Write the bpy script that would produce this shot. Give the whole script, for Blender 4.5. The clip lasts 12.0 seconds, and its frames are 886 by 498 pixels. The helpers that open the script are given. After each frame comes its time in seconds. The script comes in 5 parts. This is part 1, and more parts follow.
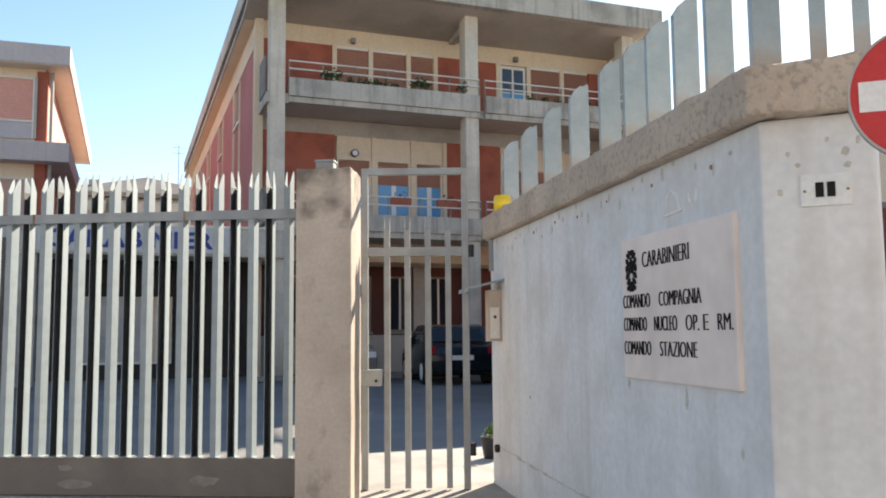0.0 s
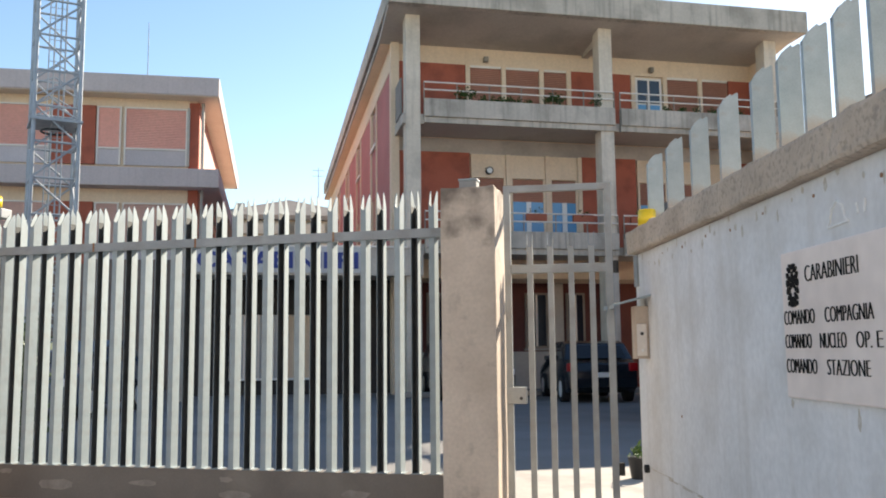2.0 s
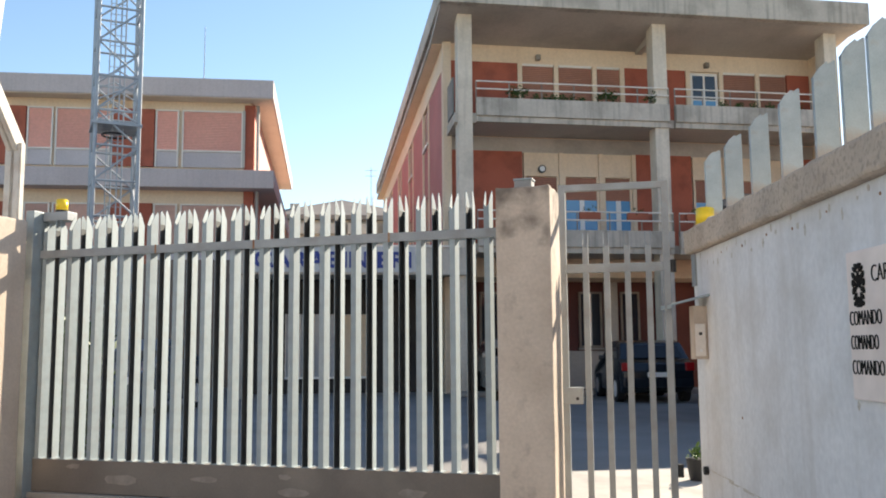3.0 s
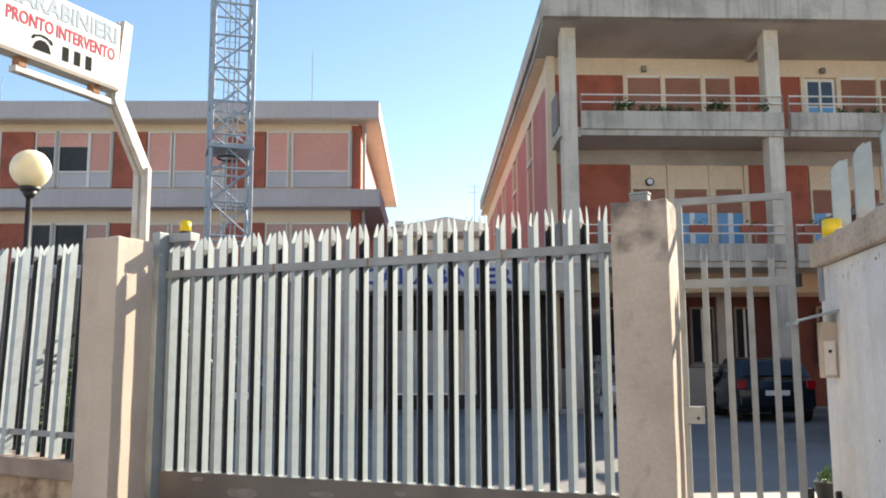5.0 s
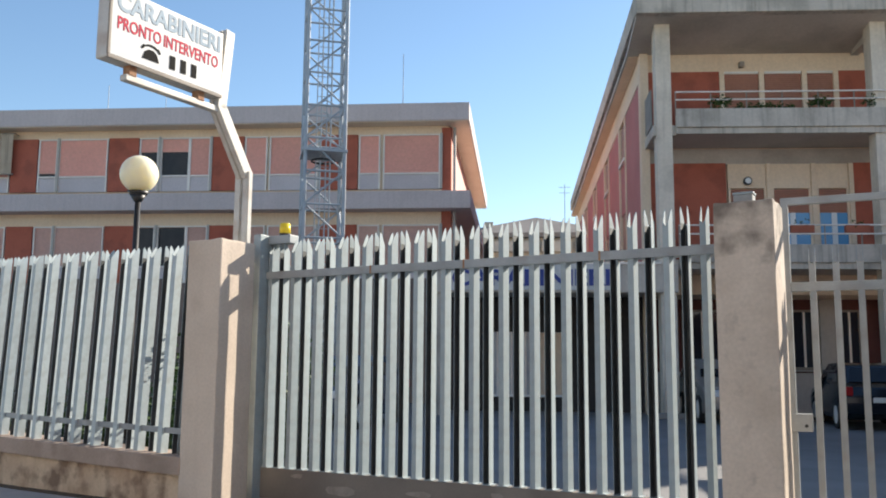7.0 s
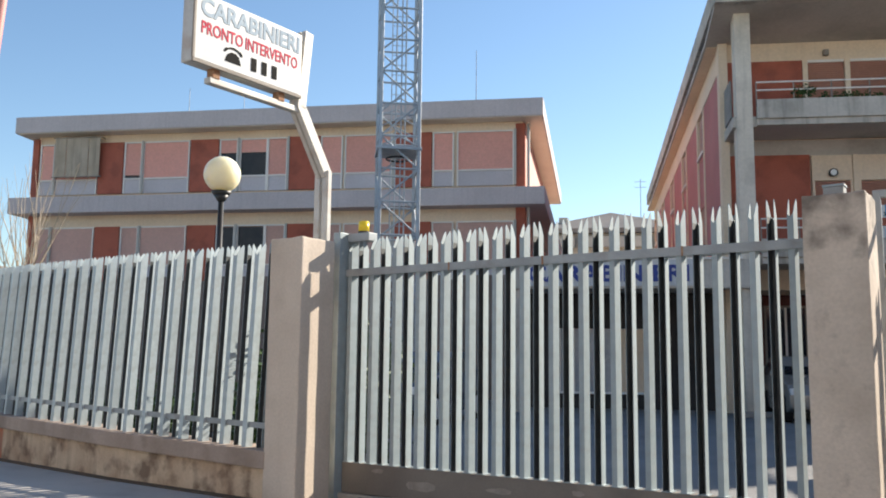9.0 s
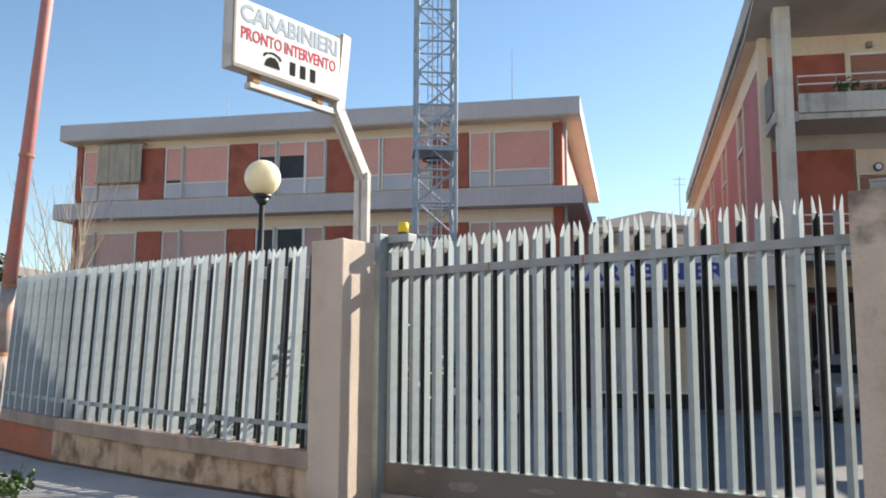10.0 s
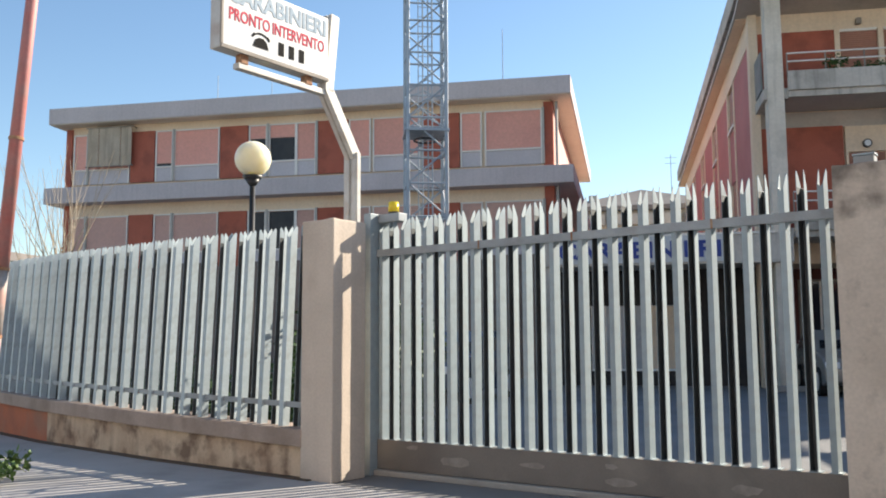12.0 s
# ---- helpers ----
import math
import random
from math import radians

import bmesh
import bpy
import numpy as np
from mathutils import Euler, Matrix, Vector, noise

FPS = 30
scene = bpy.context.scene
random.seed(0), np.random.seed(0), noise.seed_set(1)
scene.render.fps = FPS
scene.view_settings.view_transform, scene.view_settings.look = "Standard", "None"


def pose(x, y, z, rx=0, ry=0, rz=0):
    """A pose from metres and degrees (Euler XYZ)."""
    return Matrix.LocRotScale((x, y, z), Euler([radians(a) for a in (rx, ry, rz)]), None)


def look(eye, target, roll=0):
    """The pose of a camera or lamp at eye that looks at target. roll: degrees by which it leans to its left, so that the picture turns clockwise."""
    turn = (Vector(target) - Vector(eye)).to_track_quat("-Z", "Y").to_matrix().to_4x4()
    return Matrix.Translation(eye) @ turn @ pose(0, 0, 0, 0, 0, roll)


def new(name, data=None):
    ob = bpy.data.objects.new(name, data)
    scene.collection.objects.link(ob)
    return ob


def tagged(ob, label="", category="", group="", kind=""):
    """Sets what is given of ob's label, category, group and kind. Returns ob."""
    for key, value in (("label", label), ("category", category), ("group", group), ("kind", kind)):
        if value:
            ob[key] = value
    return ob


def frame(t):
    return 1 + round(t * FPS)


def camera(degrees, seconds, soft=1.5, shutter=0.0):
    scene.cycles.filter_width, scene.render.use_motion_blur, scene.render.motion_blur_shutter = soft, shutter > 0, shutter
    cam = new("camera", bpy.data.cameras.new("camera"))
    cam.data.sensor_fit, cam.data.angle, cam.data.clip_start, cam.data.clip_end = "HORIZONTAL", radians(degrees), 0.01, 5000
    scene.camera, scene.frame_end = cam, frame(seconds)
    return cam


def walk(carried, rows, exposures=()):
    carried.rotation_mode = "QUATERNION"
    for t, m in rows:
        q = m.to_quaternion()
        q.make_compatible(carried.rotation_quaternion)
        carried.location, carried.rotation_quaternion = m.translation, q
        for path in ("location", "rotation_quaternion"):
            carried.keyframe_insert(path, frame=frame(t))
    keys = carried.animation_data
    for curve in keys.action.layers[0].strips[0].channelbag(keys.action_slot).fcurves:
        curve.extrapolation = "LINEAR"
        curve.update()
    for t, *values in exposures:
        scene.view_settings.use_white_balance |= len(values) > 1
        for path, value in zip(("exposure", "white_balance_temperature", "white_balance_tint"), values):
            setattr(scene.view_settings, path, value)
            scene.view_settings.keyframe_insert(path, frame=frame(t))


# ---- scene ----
cam = camera(53.04, 12.0, soft=1.9)
ROWS = [
    (0.0, -0.079, -0.022, 1.140, -19.55, 5.45, 0.53),
    (0.5, -0.080, -0.008, 1.141, -17.76, 6.00, 0.52),
    (1.0, -0.101, -0.003, 1.145, -14.92, 6.67, 0.78),
    (1.5, -0.122, -0.004, 1.149, -12.97, 6.99, 0.81),
    (2.0, -0.148, -0.010, 1.146, -10.90, 6.59, 0.58),
    (2.5, -0.161, -0.015, 1.151, -8.93, 6.63, 0.47),
    (3.0, -0.172, -0.017, 1.153, -7.54, 6.55, 0.47),
    (5.0, -0.241, 0.009, 1.163, -0.87, 7.61, 0.29),
    (5.5, -0.255, 0.011, 1.168, 0.49, 7.79, 0.20),
    (6.0, -0.269, 0.013, 1.166, 2.01, 7.74, 0.04),
    (6.5, -0.281, 0.012, 1.163, 3.18, 7.59, 0.07),
    (7.0, -0.296, 0.015, 1.169, 4.81, 7.67, -0.42),
    (9.0, -0.336, 0.010, 1.170, 9.55, 7.40, -0.62),
    (9.5, -0.345, 0.001, 1.168, 10.91, 7.64, -0.22),
    (10.0, -0.355, 0.002, 1.166, 12.02, 7.43, -0.26),
    (10.5, -0.353, -0.005, 1.158, 12.88, 6.89, 0.05),
    (11.0, -0.343, -0.008, 1.151, 13.58, 6.24, 0.11),
    (11.5, -0.333, -0.024, 1.145, 12.83, 6.18, 0.35),
    (12.0, -0.322, -0.049, 1.139, 11.62, 6.20, 0.36),
]
walk(cam, [(t, pose(x, y, z, 90 + pitch, roll, yaw)) for t, x, y, z, yaw, pitch, roll in ROWS],
     exposures=[(0.0, 1.31, 7550, 11), (3.0, 1.32, 7600, 11), (5.0, 1.37, 7550, 11), (6.5, 1.26, 7300, 10), (7.0, 1.04, 7050, 10), (9.0, 1.03, 7050, 10), (12.0, 1.11, 7150, 10)])

# ---- light ----
SUN_AZ, SUN_EL = 46.8, 29.0          # degrees right of +y, above the horizon
world = bpy.data.worlds.new("sky")
scene.world = world
world.use_nodes = True
wn = world.node_tree
wn.nodes.clear()
sky = wn.nodes.new("ShaderNodeTexSky")
sky.sky_type = "NISHITA"
sky.sun_disc = False
sky.sun_elevation = radians(SUN_EL)
sky.sun_rotation = radians(SUN_AZ)
sky.air_density, sky.dust_density, sky.ozone_density = 1.0, 0.2, 2.2
bg = wn.nodes.new("ShaderNodeBackground")
bg.inputs["Strength"].default_value = 0.1
wo = wn.nodes.new("ShaderNodeOutputWorld")
deep = wn.nodes.new("ShaderNodeHueSaturation")
deep.inputs["Saturation"].default_value = 1.1
wn.links.new(sky.outputs[0], deep.inputs["Color"])
wn.links.new(deep.outputs[0], bg.inputs[0])
wn.links.new(bg.outputs[0], wo.inputs[0])
sl = bpy.data.lights.new("sun", "SUN")
sl.energy, sl.angle, sl.color = 5.0, radians(0.53), (1.0, 0.955, 0.885)
sun = new("sun", sl)
sun_to = Vector((math.sin(radians(SUN_AZ)) * math.cos(radians(SUN_EL)), math.cos(radians(SUN_AZ)) * math.cos(radians(SUN_EL)), math.sin(radians(SUN_EL))))
sun.matrix_world = look(sun_to * 60, (0, 0, 0))


# ---- materials ----
def mat(name, a, b=None, rough=0.7, metal=0.0, grain=60.0, blotch=1.5, bump=0.15, streak=0.0, dirt=None, dirt_amt=0.0, spec=0.4, jitter=0.0, dirt_scale=2.0, head=None):
    """Two colours mixed at two scales, optional downward streaks and dirt, a fine bump."""
    m = bpy.data.materials.new(name)
    m.use_nodes = True
    nt = m.node_tree
    nd, lk = nt.nodes, nt.links
    bs = nd["Principled BSDF"]
    b = b or tuple(c * 0.82 for c in a)
    tc = nd.new("ShaderNodeTexCoord")

    def nz(scale, detail=5.0, stretch=None):
        n = nd.new("ShaderNodeTexNoise")
        n.inputs["Scale"].default_value = scale
        n.inputs["Detail"].default_value = detail
        if stretch:
            mp = nd.new("ShaderNodeMapping")
            mp.inputs["Scale"].default_value = stretch
            lk.new(tc.outputs["Object"], mp.inputs[0])
            lk.new(mp.outputs[0], n.inputs["Vector"])
        else:
            lk.new(tc.outputs["Object"], n.inputs["Vector"])
        return n

    def ramp(src, lo, hi):
        r = nd.new("ShaderNodeMapRange")
        r.inputs[1].default_value, r.inputs[2].default_value = lo, hi
        lk.new(src, r.inputs[0])
        return r.outputs[0]

    def mix(f, c1, c2, kind="MIX"):
        x = nd.new("ShaderNodeMix")
        x.data_type, x.blend_type = "RGBA", kind
        for v, s in ((f, x.inputs[0]), (c1, x.inputs[6]), (c2, x.inputs[7])):
            if isinstance(v, (int, float)):
                s.default_value = v
            elif isinstance(v, tuple):
                s.default_value = (*v[:3], 1)
            else:
                lk.new(v, s)
        return x.outputs[2]

    big, fine = nz(blotch), nz(grain, 3.0)
    col = mix(ramp(big.outputs[0], 0.35, 0.68), a, b)
    g = nd.new("ShaderNodeMapRange")
    g.inputs[1].default_value, g.inputs[2].default_value, g.inputs[3].default_value, g.inputs[4].default_value = 0.3, 0.7, 0.82, 1.1
    lk.new(fine.outputs[0], g.inputs[0])
    col = mix(0.4, col, g.outputs[0], "MULTIPLY")
    if streak:
        s = nz(1.0, 4.0, (9.0, 9.0, 0.5))
        k = nd.new("ShaderNodeMath")
        k.operation = "MULTIPLY"
        k.inputs[1].default_value = streak
        lk.new(ramp(s.outputs[0], 0.5, 0.75), k.inputs[0])
        col = mix(k.outputs[0], col, dirt or tuple(c * 0.4 for c in a))
    if dirt_amt:
        s = nz(dirt_scale, 8.0)
        k = nd.new("ShaderNodeMath")
        k.operation = "MULTIPLY"
        k.inputs[1].default_value = dirt_amt
        lk.new(ramp(s.outputs[0], 0.5, 0.66), k.inputs[0])
        col = mix(k.outputs[0], col, dirt or tuple(c * 0.4 for c in a))
    if head:
        z0, z1, hcol = head
        sp = nd.new("ShaderNodeSeparateXYZ")
        lk.new(tc.outputs["Object"], sp.inputs[0])
        zr = nd.new("ShaderNodeMapRange")
        zr.inputs[1].default_value, zr.inputs[2].default_value, zr.inputs[3].default_value, zr.inputs[4].default_value = z0, z1, -0.25, 0.6
        lk.new(sp.outputs[2], zr.inputs[0])
        ad = nd.new("ShaderNodeMath")
        ad.operation = "ADD"
        lk.new(zr.outputs[0], ad.inputs[0])
        hn = nz(7.0, 8.0)
        lk.new(ramp(hn.outputs[0], 0.35, 0.75), ad.inputs[1])
        col = mix(ramp(ad.outputs[0], 0.35, 1.15), col, hcol)
    if jitter:
        oi = nd.new("ShaderNodeObjectInfo")
        j = nd.new("ShaderNodeMapRange")
        j.inputs[3].default_value, j.inputs[4].default_value = 1 - jitter, 1 + jitter
        lk.new(oi.outputs["Random"], j.inputs[0])
        col = mix(1.0, col, j.outputs[0], "MULTIPLY")
    lk.new(col, bs.inputs["Base Color"])
    rr = nd.new("ShaderNodeMapRange")
    rr.inputs[3].default_value, rr.inputs[4].default_value = max(rough - 0.12, 0.02), min(rough + 0.12, 1)
    lk.new(big.outputs[0], rr.inputs[0])
    lk.new(rr.outputs[0], bs.inputs["Roughness"])
    bs.inputs["Metallic"].default_value = metal
    bs.inputs["Specular IOR Level"].default_value = spec
    if bump:
        bp = nd.new("ShaderNodeBump")
        bp.inputs["Strength"].default_value = bump
        bp.inputs["Distance"].default_value = 0.01
        lk.new(fine.outputs[0], bp.inputs["Height"])
        lk.new(bp.outputs[0], bs.inputs["Normal"])
    return m


def glassy(name, tint, rough=0.05):
    m = bpy.data.materials.new(name)
    m.use_nodes = True
    bs = m.node_tree.nodes["Principled BSDF"]
    bs.inputs["Base Color"].default_value = (*tint, 1)
    bs.inputs["Roughness"].default_value = rough
    bs.inputs["Specular IOR Level"].default_value = 0.8
    return m


asphalt = mat("asphalt", (0.23, 0.223, 0.216), (0.185, 0.18, 0.174), 0.9, grain=90, blotch=0.5, bump=0.5, dirt=(0.16, 0.15, 0.14), dirt_amt=0.4, dirt_scale=0.9)
pavement_mat = mat("pavement concrete", (0.46, 0.43, 0.405), (0.39, 0.365, 0.345), 0.9, grain=80, blotch=0.7, bump=0.4, dirt=(0.22, 0.2, 0.185), dirt_amt=0.4, dirt_scale=1.5)
grime = mat("foot grime", (0.13, 0.085, 0.06), (0.09, 0.07, 0.045), 1.0, grain=30, blotch=8, bump=0.6)
concrete_slab = mat("concrete slab", (0.42, 0.39, 0.35), (0.33, 0.31, 0.28), 0.9, grain=50, blotch=1.2, bump=0.4, dirt=(0.2, 0.18, 0.16), dirt_amt=0.5)
render_tan = mat("tan render", (0.66, 0.55, 0.45), (0.58, 0.48, 0.39), 0.9, grain=45, blotch=1.6, bump=0.25, dirt=(0.36, 0.28, 0.21), dirt_amt=0.35, streak=0.12, head=(1.75, 2.25, (0.2, 0.165, 0.135)))
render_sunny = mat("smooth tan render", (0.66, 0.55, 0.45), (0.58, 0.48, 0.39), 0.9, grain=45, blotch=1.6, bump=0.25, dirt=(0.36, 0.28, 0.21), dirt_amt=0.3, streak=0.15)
render_coping = mat("weathered coping", (0.6, 0.49, 0.39), (0.47, 0.38, 0.3), 0.95, grain=34, blotch=3.0, bump=1.0, dirt=(0.14, 0.115, 0.1), dirt_amt=0.38, dirt_scale=38.0)
low_coping = mat("brown weathered coping", (0.44, 0.335, 0.27), (0.35, 0.265, 0.21), 0.95, grain=40, blotch=2.2, bump=0.5, dirt=(0.17, 0.125, 0.095), dirt_amt=0.5, dirt_scale=2.0, streak=0.15)
render_low = mat("stained render", (0.66, 0.5, 0.35), (0.44, 0.29, 0.19), 0.95, grain=40, blotch=2.4, bump=0.5, dirt=(0.15, 0.09, 0.06), dirt_amt=0.8, dirt_scale=4.5, streak=0.35)
render_orange = mat("orange paint", (0.5, 0.155, 0.075), (0.4, 0.14, 0.08), 0.9, grain=40, blotch=3.0, bump=0.4, dirt=(0.3, 0.2, 0.14), dirt_amt=0.5)
white_paint = mat("white wall paint", (0.8, 0.79, 0.785), (0.71, 0.705, 0.7), 0.75, grain=26, blotch=1.6, bump=0.05, dirt=(0.5, 0.46, 0.41), dirt_amt=0.3, dirt_scale=2.6, streak=0.3)
galv = mat("galvanised steel", (0.34, 0.4, 0.42), (0.285, 0.34, 0.357), 0.5, 0.1, grain=120, blotch=9, bump=0.05, dirt=(0.3, 0.3, 0.29), dirt_amt=0.35, dirt_scale=14, jitter=0.08)
galv_warm = mat("aged galvanised steel", (0.36, 0.38, 0.385), (0.29, 0.31, 0.315), 0.55, 0.2, grain=90, blotch=5, bump=0.08, dirt=(0.25, 0.22, 0.19), dirt_amt=0.4, dirt_scale=6, jitter=0.05)
beam_paint = mat("brown grey beam paint", (0.22, 0.19, 0.165), (0.18, 0.155, 0.135), 0.6, 0.2, grain=60, blotch=2.5, bump=0.08, dirt=(0.36, 0.32, 0.27), dirt_amt=0.25, dirt_scale=2.2)
galv_pale = mat("pale galvanised steel", (0.44, 0.505, 0.525), (0.37, 0.43, 0.45), 0.5, 0.1, grain=120, blotch=9, bump=0.05, dirt=(0.32, 0.32, 0.31), dirt_amt=0.3, dirt_scale=14, jitter=0.07)
# rust-toned reflection at the pale foot is painted in as a gradient
galv_base = mat("galvanised steel, painted warm reflection at the foot", (0.4, 0.475, 0.5), (0.33, 0.4, 0.425), 0.5, 0.15, grain=120, blotch=9, bump=0.05, jitter=0.08, head=(0.34, 0.02, (0.42, 0.3, 0.21)))
worn_paint = mat("worn pale paint", (0.33, 0.29, 0.25), (0.25, 0.22, 0.19), 0.8, grain=60, blotch=12, bump=0.1)
# dark tone carries the shade inside the U of each pale
inner_shade = mat("steel darkened inside the pales", (0.12, 0.13, 0.132), (0.09, 0.098, 0.1), 0.6, 0.2, grain=60, blotch=5, bump=0.1)
mast_steel = mat("mast steel", (0.4, 0.44, 0.48), (0.33, 0.37, 0.41), 0.5, 0.2, grain=60, blotch=4, bump=0.03)
cornice = mat("grey cornice", (0.6, 0.52, 0.505), (0.54, 0.47, 0.455), 0.9, grain=14, blotch=0.7, bump=0.1, streak=0.15, dirt=(0.2, 0.18, 0.17))
fair_concrete = mat("fair faced concrete", (0.6, 0.535, 0.46), (0.49, 0.44, 0.38), 0.9, grain=14, blotch=0.8, bump=0.15, streak=0.55, dirt=(0.17, 0.15, 0.12), dirt_amt=0.4, dirt_scale=1.2)
column_concrete = mat("column concrete", (0.74, 0.65, 0.54), (0.64, 0.56, 0.46), 0.9, grain=14, blotch=0.9, bump=0.15, streak=0.3, dirt=(0.25, 0.22, 0.18), dirt_amt=0.25, dirt_scale=1.5)
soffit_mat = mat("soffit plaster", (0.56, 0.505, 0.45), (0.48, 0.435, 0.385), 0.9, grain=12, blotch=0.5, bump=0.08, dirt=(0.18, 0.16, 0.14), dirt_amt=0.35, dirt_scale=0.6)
pale_cream = mat("pale cream plaster", (0.82, 0.73, 0.58), (0.76, 0.66, 0.51), 0.9, grain=14, blotch=0.8, bump=0.05)
cream = mat("cream plaster", (0.84, 0.665, 0.49), (0.78, 0.605, 0.44), 0.9, grain=14, blotch=0.8, bump=0.08, streak=0.08, dirt=(0.3, 0.24, 0.17))
red_panel = mat("red brick panel", (0.47, 0.13, 0.08), (0.41, 0.112, 0.07), 0.85, grain=26, blotch=1.2, bump=0.2, dirt=(0.12, 0.045, 0.035), dirt_amt=0.3)
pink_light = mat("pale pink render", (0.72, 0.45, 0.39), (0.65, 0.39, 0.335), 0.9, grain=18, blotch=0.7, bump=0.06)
pink_wall = mat("faded red wall", (0.55, 0.205, 0.19), (0.48, 0.175, 0.165), 0.9, grain=18, blotch=0.7, bump=0.1, dirt=(0.4, 0.22, 0.19), dirt_amt=0.25)
shutter_mat = mat("pink roller shutter", (0.89, 0.46, 0.37), (0.84, 0.42, 0.34), 0.6, grain=12, blotch=0.6, bump=0.02, jitter=0.08)
shutter_mid = mat("faded pink roller shutter", (0.72, 0.46, 0.38), (0.66, 0.41, 0.34), 0.6, grain=12, blotch=0.7, bump=0.02, jitter=0.08)
shutter_brown = mat("brown roller shutter", (0.42, 0.2, 0.14), (0.36, 0.17, 0.12), 0.6, grain=12, blotch=0.7, bump=0.02, jitter=0.08)
sill_panel = mat("grey sill panel", (0.6, 0.54, 0.54), (0.54, 0.49, 0.49), 0.7, grain=16, blotch=1.0, bump=0.03, jitter=0.05)
alu = mat("window aluminium", (0.83, 0.77, 0.7), (0.76, 0.7, 0.63), 0.5, 0.1, grain=30, blotch=2, bump=0.02)
rust_frame = mat("dull frame", (0.3, 0.26, 0.22), (0.22, 0.19, 0.16), 0.7, grain=30, blotch=2, bump=0.05)
base_brown = mat("dull brown base wall", (0.24, 0.18, 0.15), (0.18, 0.14, 0.12), 0.9, grain=14, blotch=0.8, bump=0.1)
interior_dark = mat("dark room behind glass", (0.03, 0.03, 0.033), (0.05, 0.045, 0.045), 0.35, grain=3, blotch=1.5, bump=0, spec=0.25)
glass_dark = glassy("window glass", (0.03, 0.035, 0.045))
glass_blue = glassy("blue film window", (0.1, 0.33, 0.58), 0.25)
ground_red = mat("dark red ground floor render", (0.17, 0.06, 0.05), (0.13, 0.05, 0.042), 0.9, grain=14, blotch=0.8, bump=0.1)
# passage shade put into the wall colour
dark_wall = mat("shaded passage wall", (0.055, 0.05, 0.047), (0.042, 0.038, 0.036), 0.9, grain=12, blotch=0.8, bump=0.05)
# bright reflection in the glass put into a pale blotched colour
screen_pane = mat("screen pane with painted reflection", (0.42, 0.45, 0.48), (0.3, 0.33, 0.37), 0.25, grain=6, blotch=1.2, bump=0.0, dirt=(0.4, 0.42, 0.45), dirt_amt=0.4, spec=0.7)
sign_white = mat("sign white", (0.58, 0.585, 0.58), (0.52, 0.525, 0.52), 0.45, grain=20, blotch=2, bump=0.01)
sign_blue = mat("sign blue", (0.03, 0.06, 0.28), (0.025, 0.05, 0.22), 0.5, bump=0)
letter_red = mat("letter red", (0.62, 0.085, 0.115), (0.55, 0.075, 0.1), 0.85, bump=0, spec=0.1)
letter_faded = mat("faded letter", (0.41, 0.485, 0.545), (0.37, 0.445, 0.505), 0.85, bump=0, spec=0.1)
letter_black = mat("letter black", (0.02, 0.019, 0.018), (0.03, 0.028, 0.026), 0.9, bump=0, spec=0.08)
lightbox_metal = mat("white lightbox metal", (0.6, 0.575, 0.525), (0.53, 0.5, 0.45), 0.45, 0.1, grain=40, blotch=3, bump=0.03, dirt=(0.3, 0.14, 0.06), dirt_amt=0.3, dirt_scale=5)
rusty = mat("rusty fitting", (0.3, 0.13, 0.06), (0.4, 0.25, 0.15), 0.85, grain=40, blotch=20, bump=0.3)
plaque_stone = mat("plaque stone", (0.9, 0.785, 0.72), (0.85, 0.735, 0.67), 0.45, grain=10, blotch=2.5, bump=0.02, dirt=(0.5, 0.41, 0.37), dirt_amt=0.3)
enamel = mat("white enamel", (0.82, 0.82, 0.8), (0.78, 0.78, 0.76), 0.3, bump=0)
sign_red = mat("sign red", (0.62, 0.03, 0.035), (0.55, 0.03, 0.035), 0.4, bump=0)
steel_back = mat("sign rim", (0.4, 0.4, 0.4), (0.33, 0.33, 0.33), 0.5, 0.5, bump=0.02)
beacon_yellow = mat("yellow beacon plastic", (0.92, 0.66, 0.04), (0.86, 0.6, 0.04), 0.3, bump=0)
black_paint = mat("black paint", (0.02, 0.02, 0.022), (0.03, 0.03, 0.03), 0.45, bump=0.05)
globe_mat = mat("opal globe", (0.82, 0.76, 0.58), (0.78, 0.71, 0.53), 0.3, grain=8, blotch=3, bump=0.0)
gb = globe_mat.node_tree.nodes["Principled BSDF"]
gb.inputs["Subsurface Weight"].default_value = 1.0
gb.inputs["Subsurface Radius"].default_value = (0.3, 0.28, 0.22)
gb.inputs["Subsurface Scale"].default_value = 1.0
pole_red = mat("faded red pole paint", (0.52, 0.17, 0.15), (0.44, 0.22, 0.2), 0.6, grain=30, blotch=5, bump=0.1, dirt=(0.3, 0.2, 0.17), dirt_amt=0.4, dirt_scale=6)
pole_bare = mat("bare pole metal", (0.4, 0.37, 0.34), (0.26, 0.22, 0.2), 0.7, 0.2, grain=30, blotch=6, bump=0.2, dirt=(0.38, 0.14, 0.1), dirt_amt=0.5, dirt_scale=5)
leaf_mat = mat("hedge leaf", (0.05, 0.1, 0.02), (0.025, 0.06, 0.013), 0.55, grain=20, blotch=4, bump=0)
weed_mat = mat("weed leaf", (0.1, 0.17, 0.035), (0.065, 0.12, 0.025), 0.6, grain=20, blotch=8, bump=0)
pine_mat = mat("pine foliage", (0.05, 0.075, 0.03), (0.03, 0.05, 0.022), 0.7, grain=20, blotch=1, bump=0)
bark = mat("bark", (0.3, 0.23, 0.17), (0.2, 0.155, 0.115), 0.9, grain=40, blotch=6, bump=0.4)
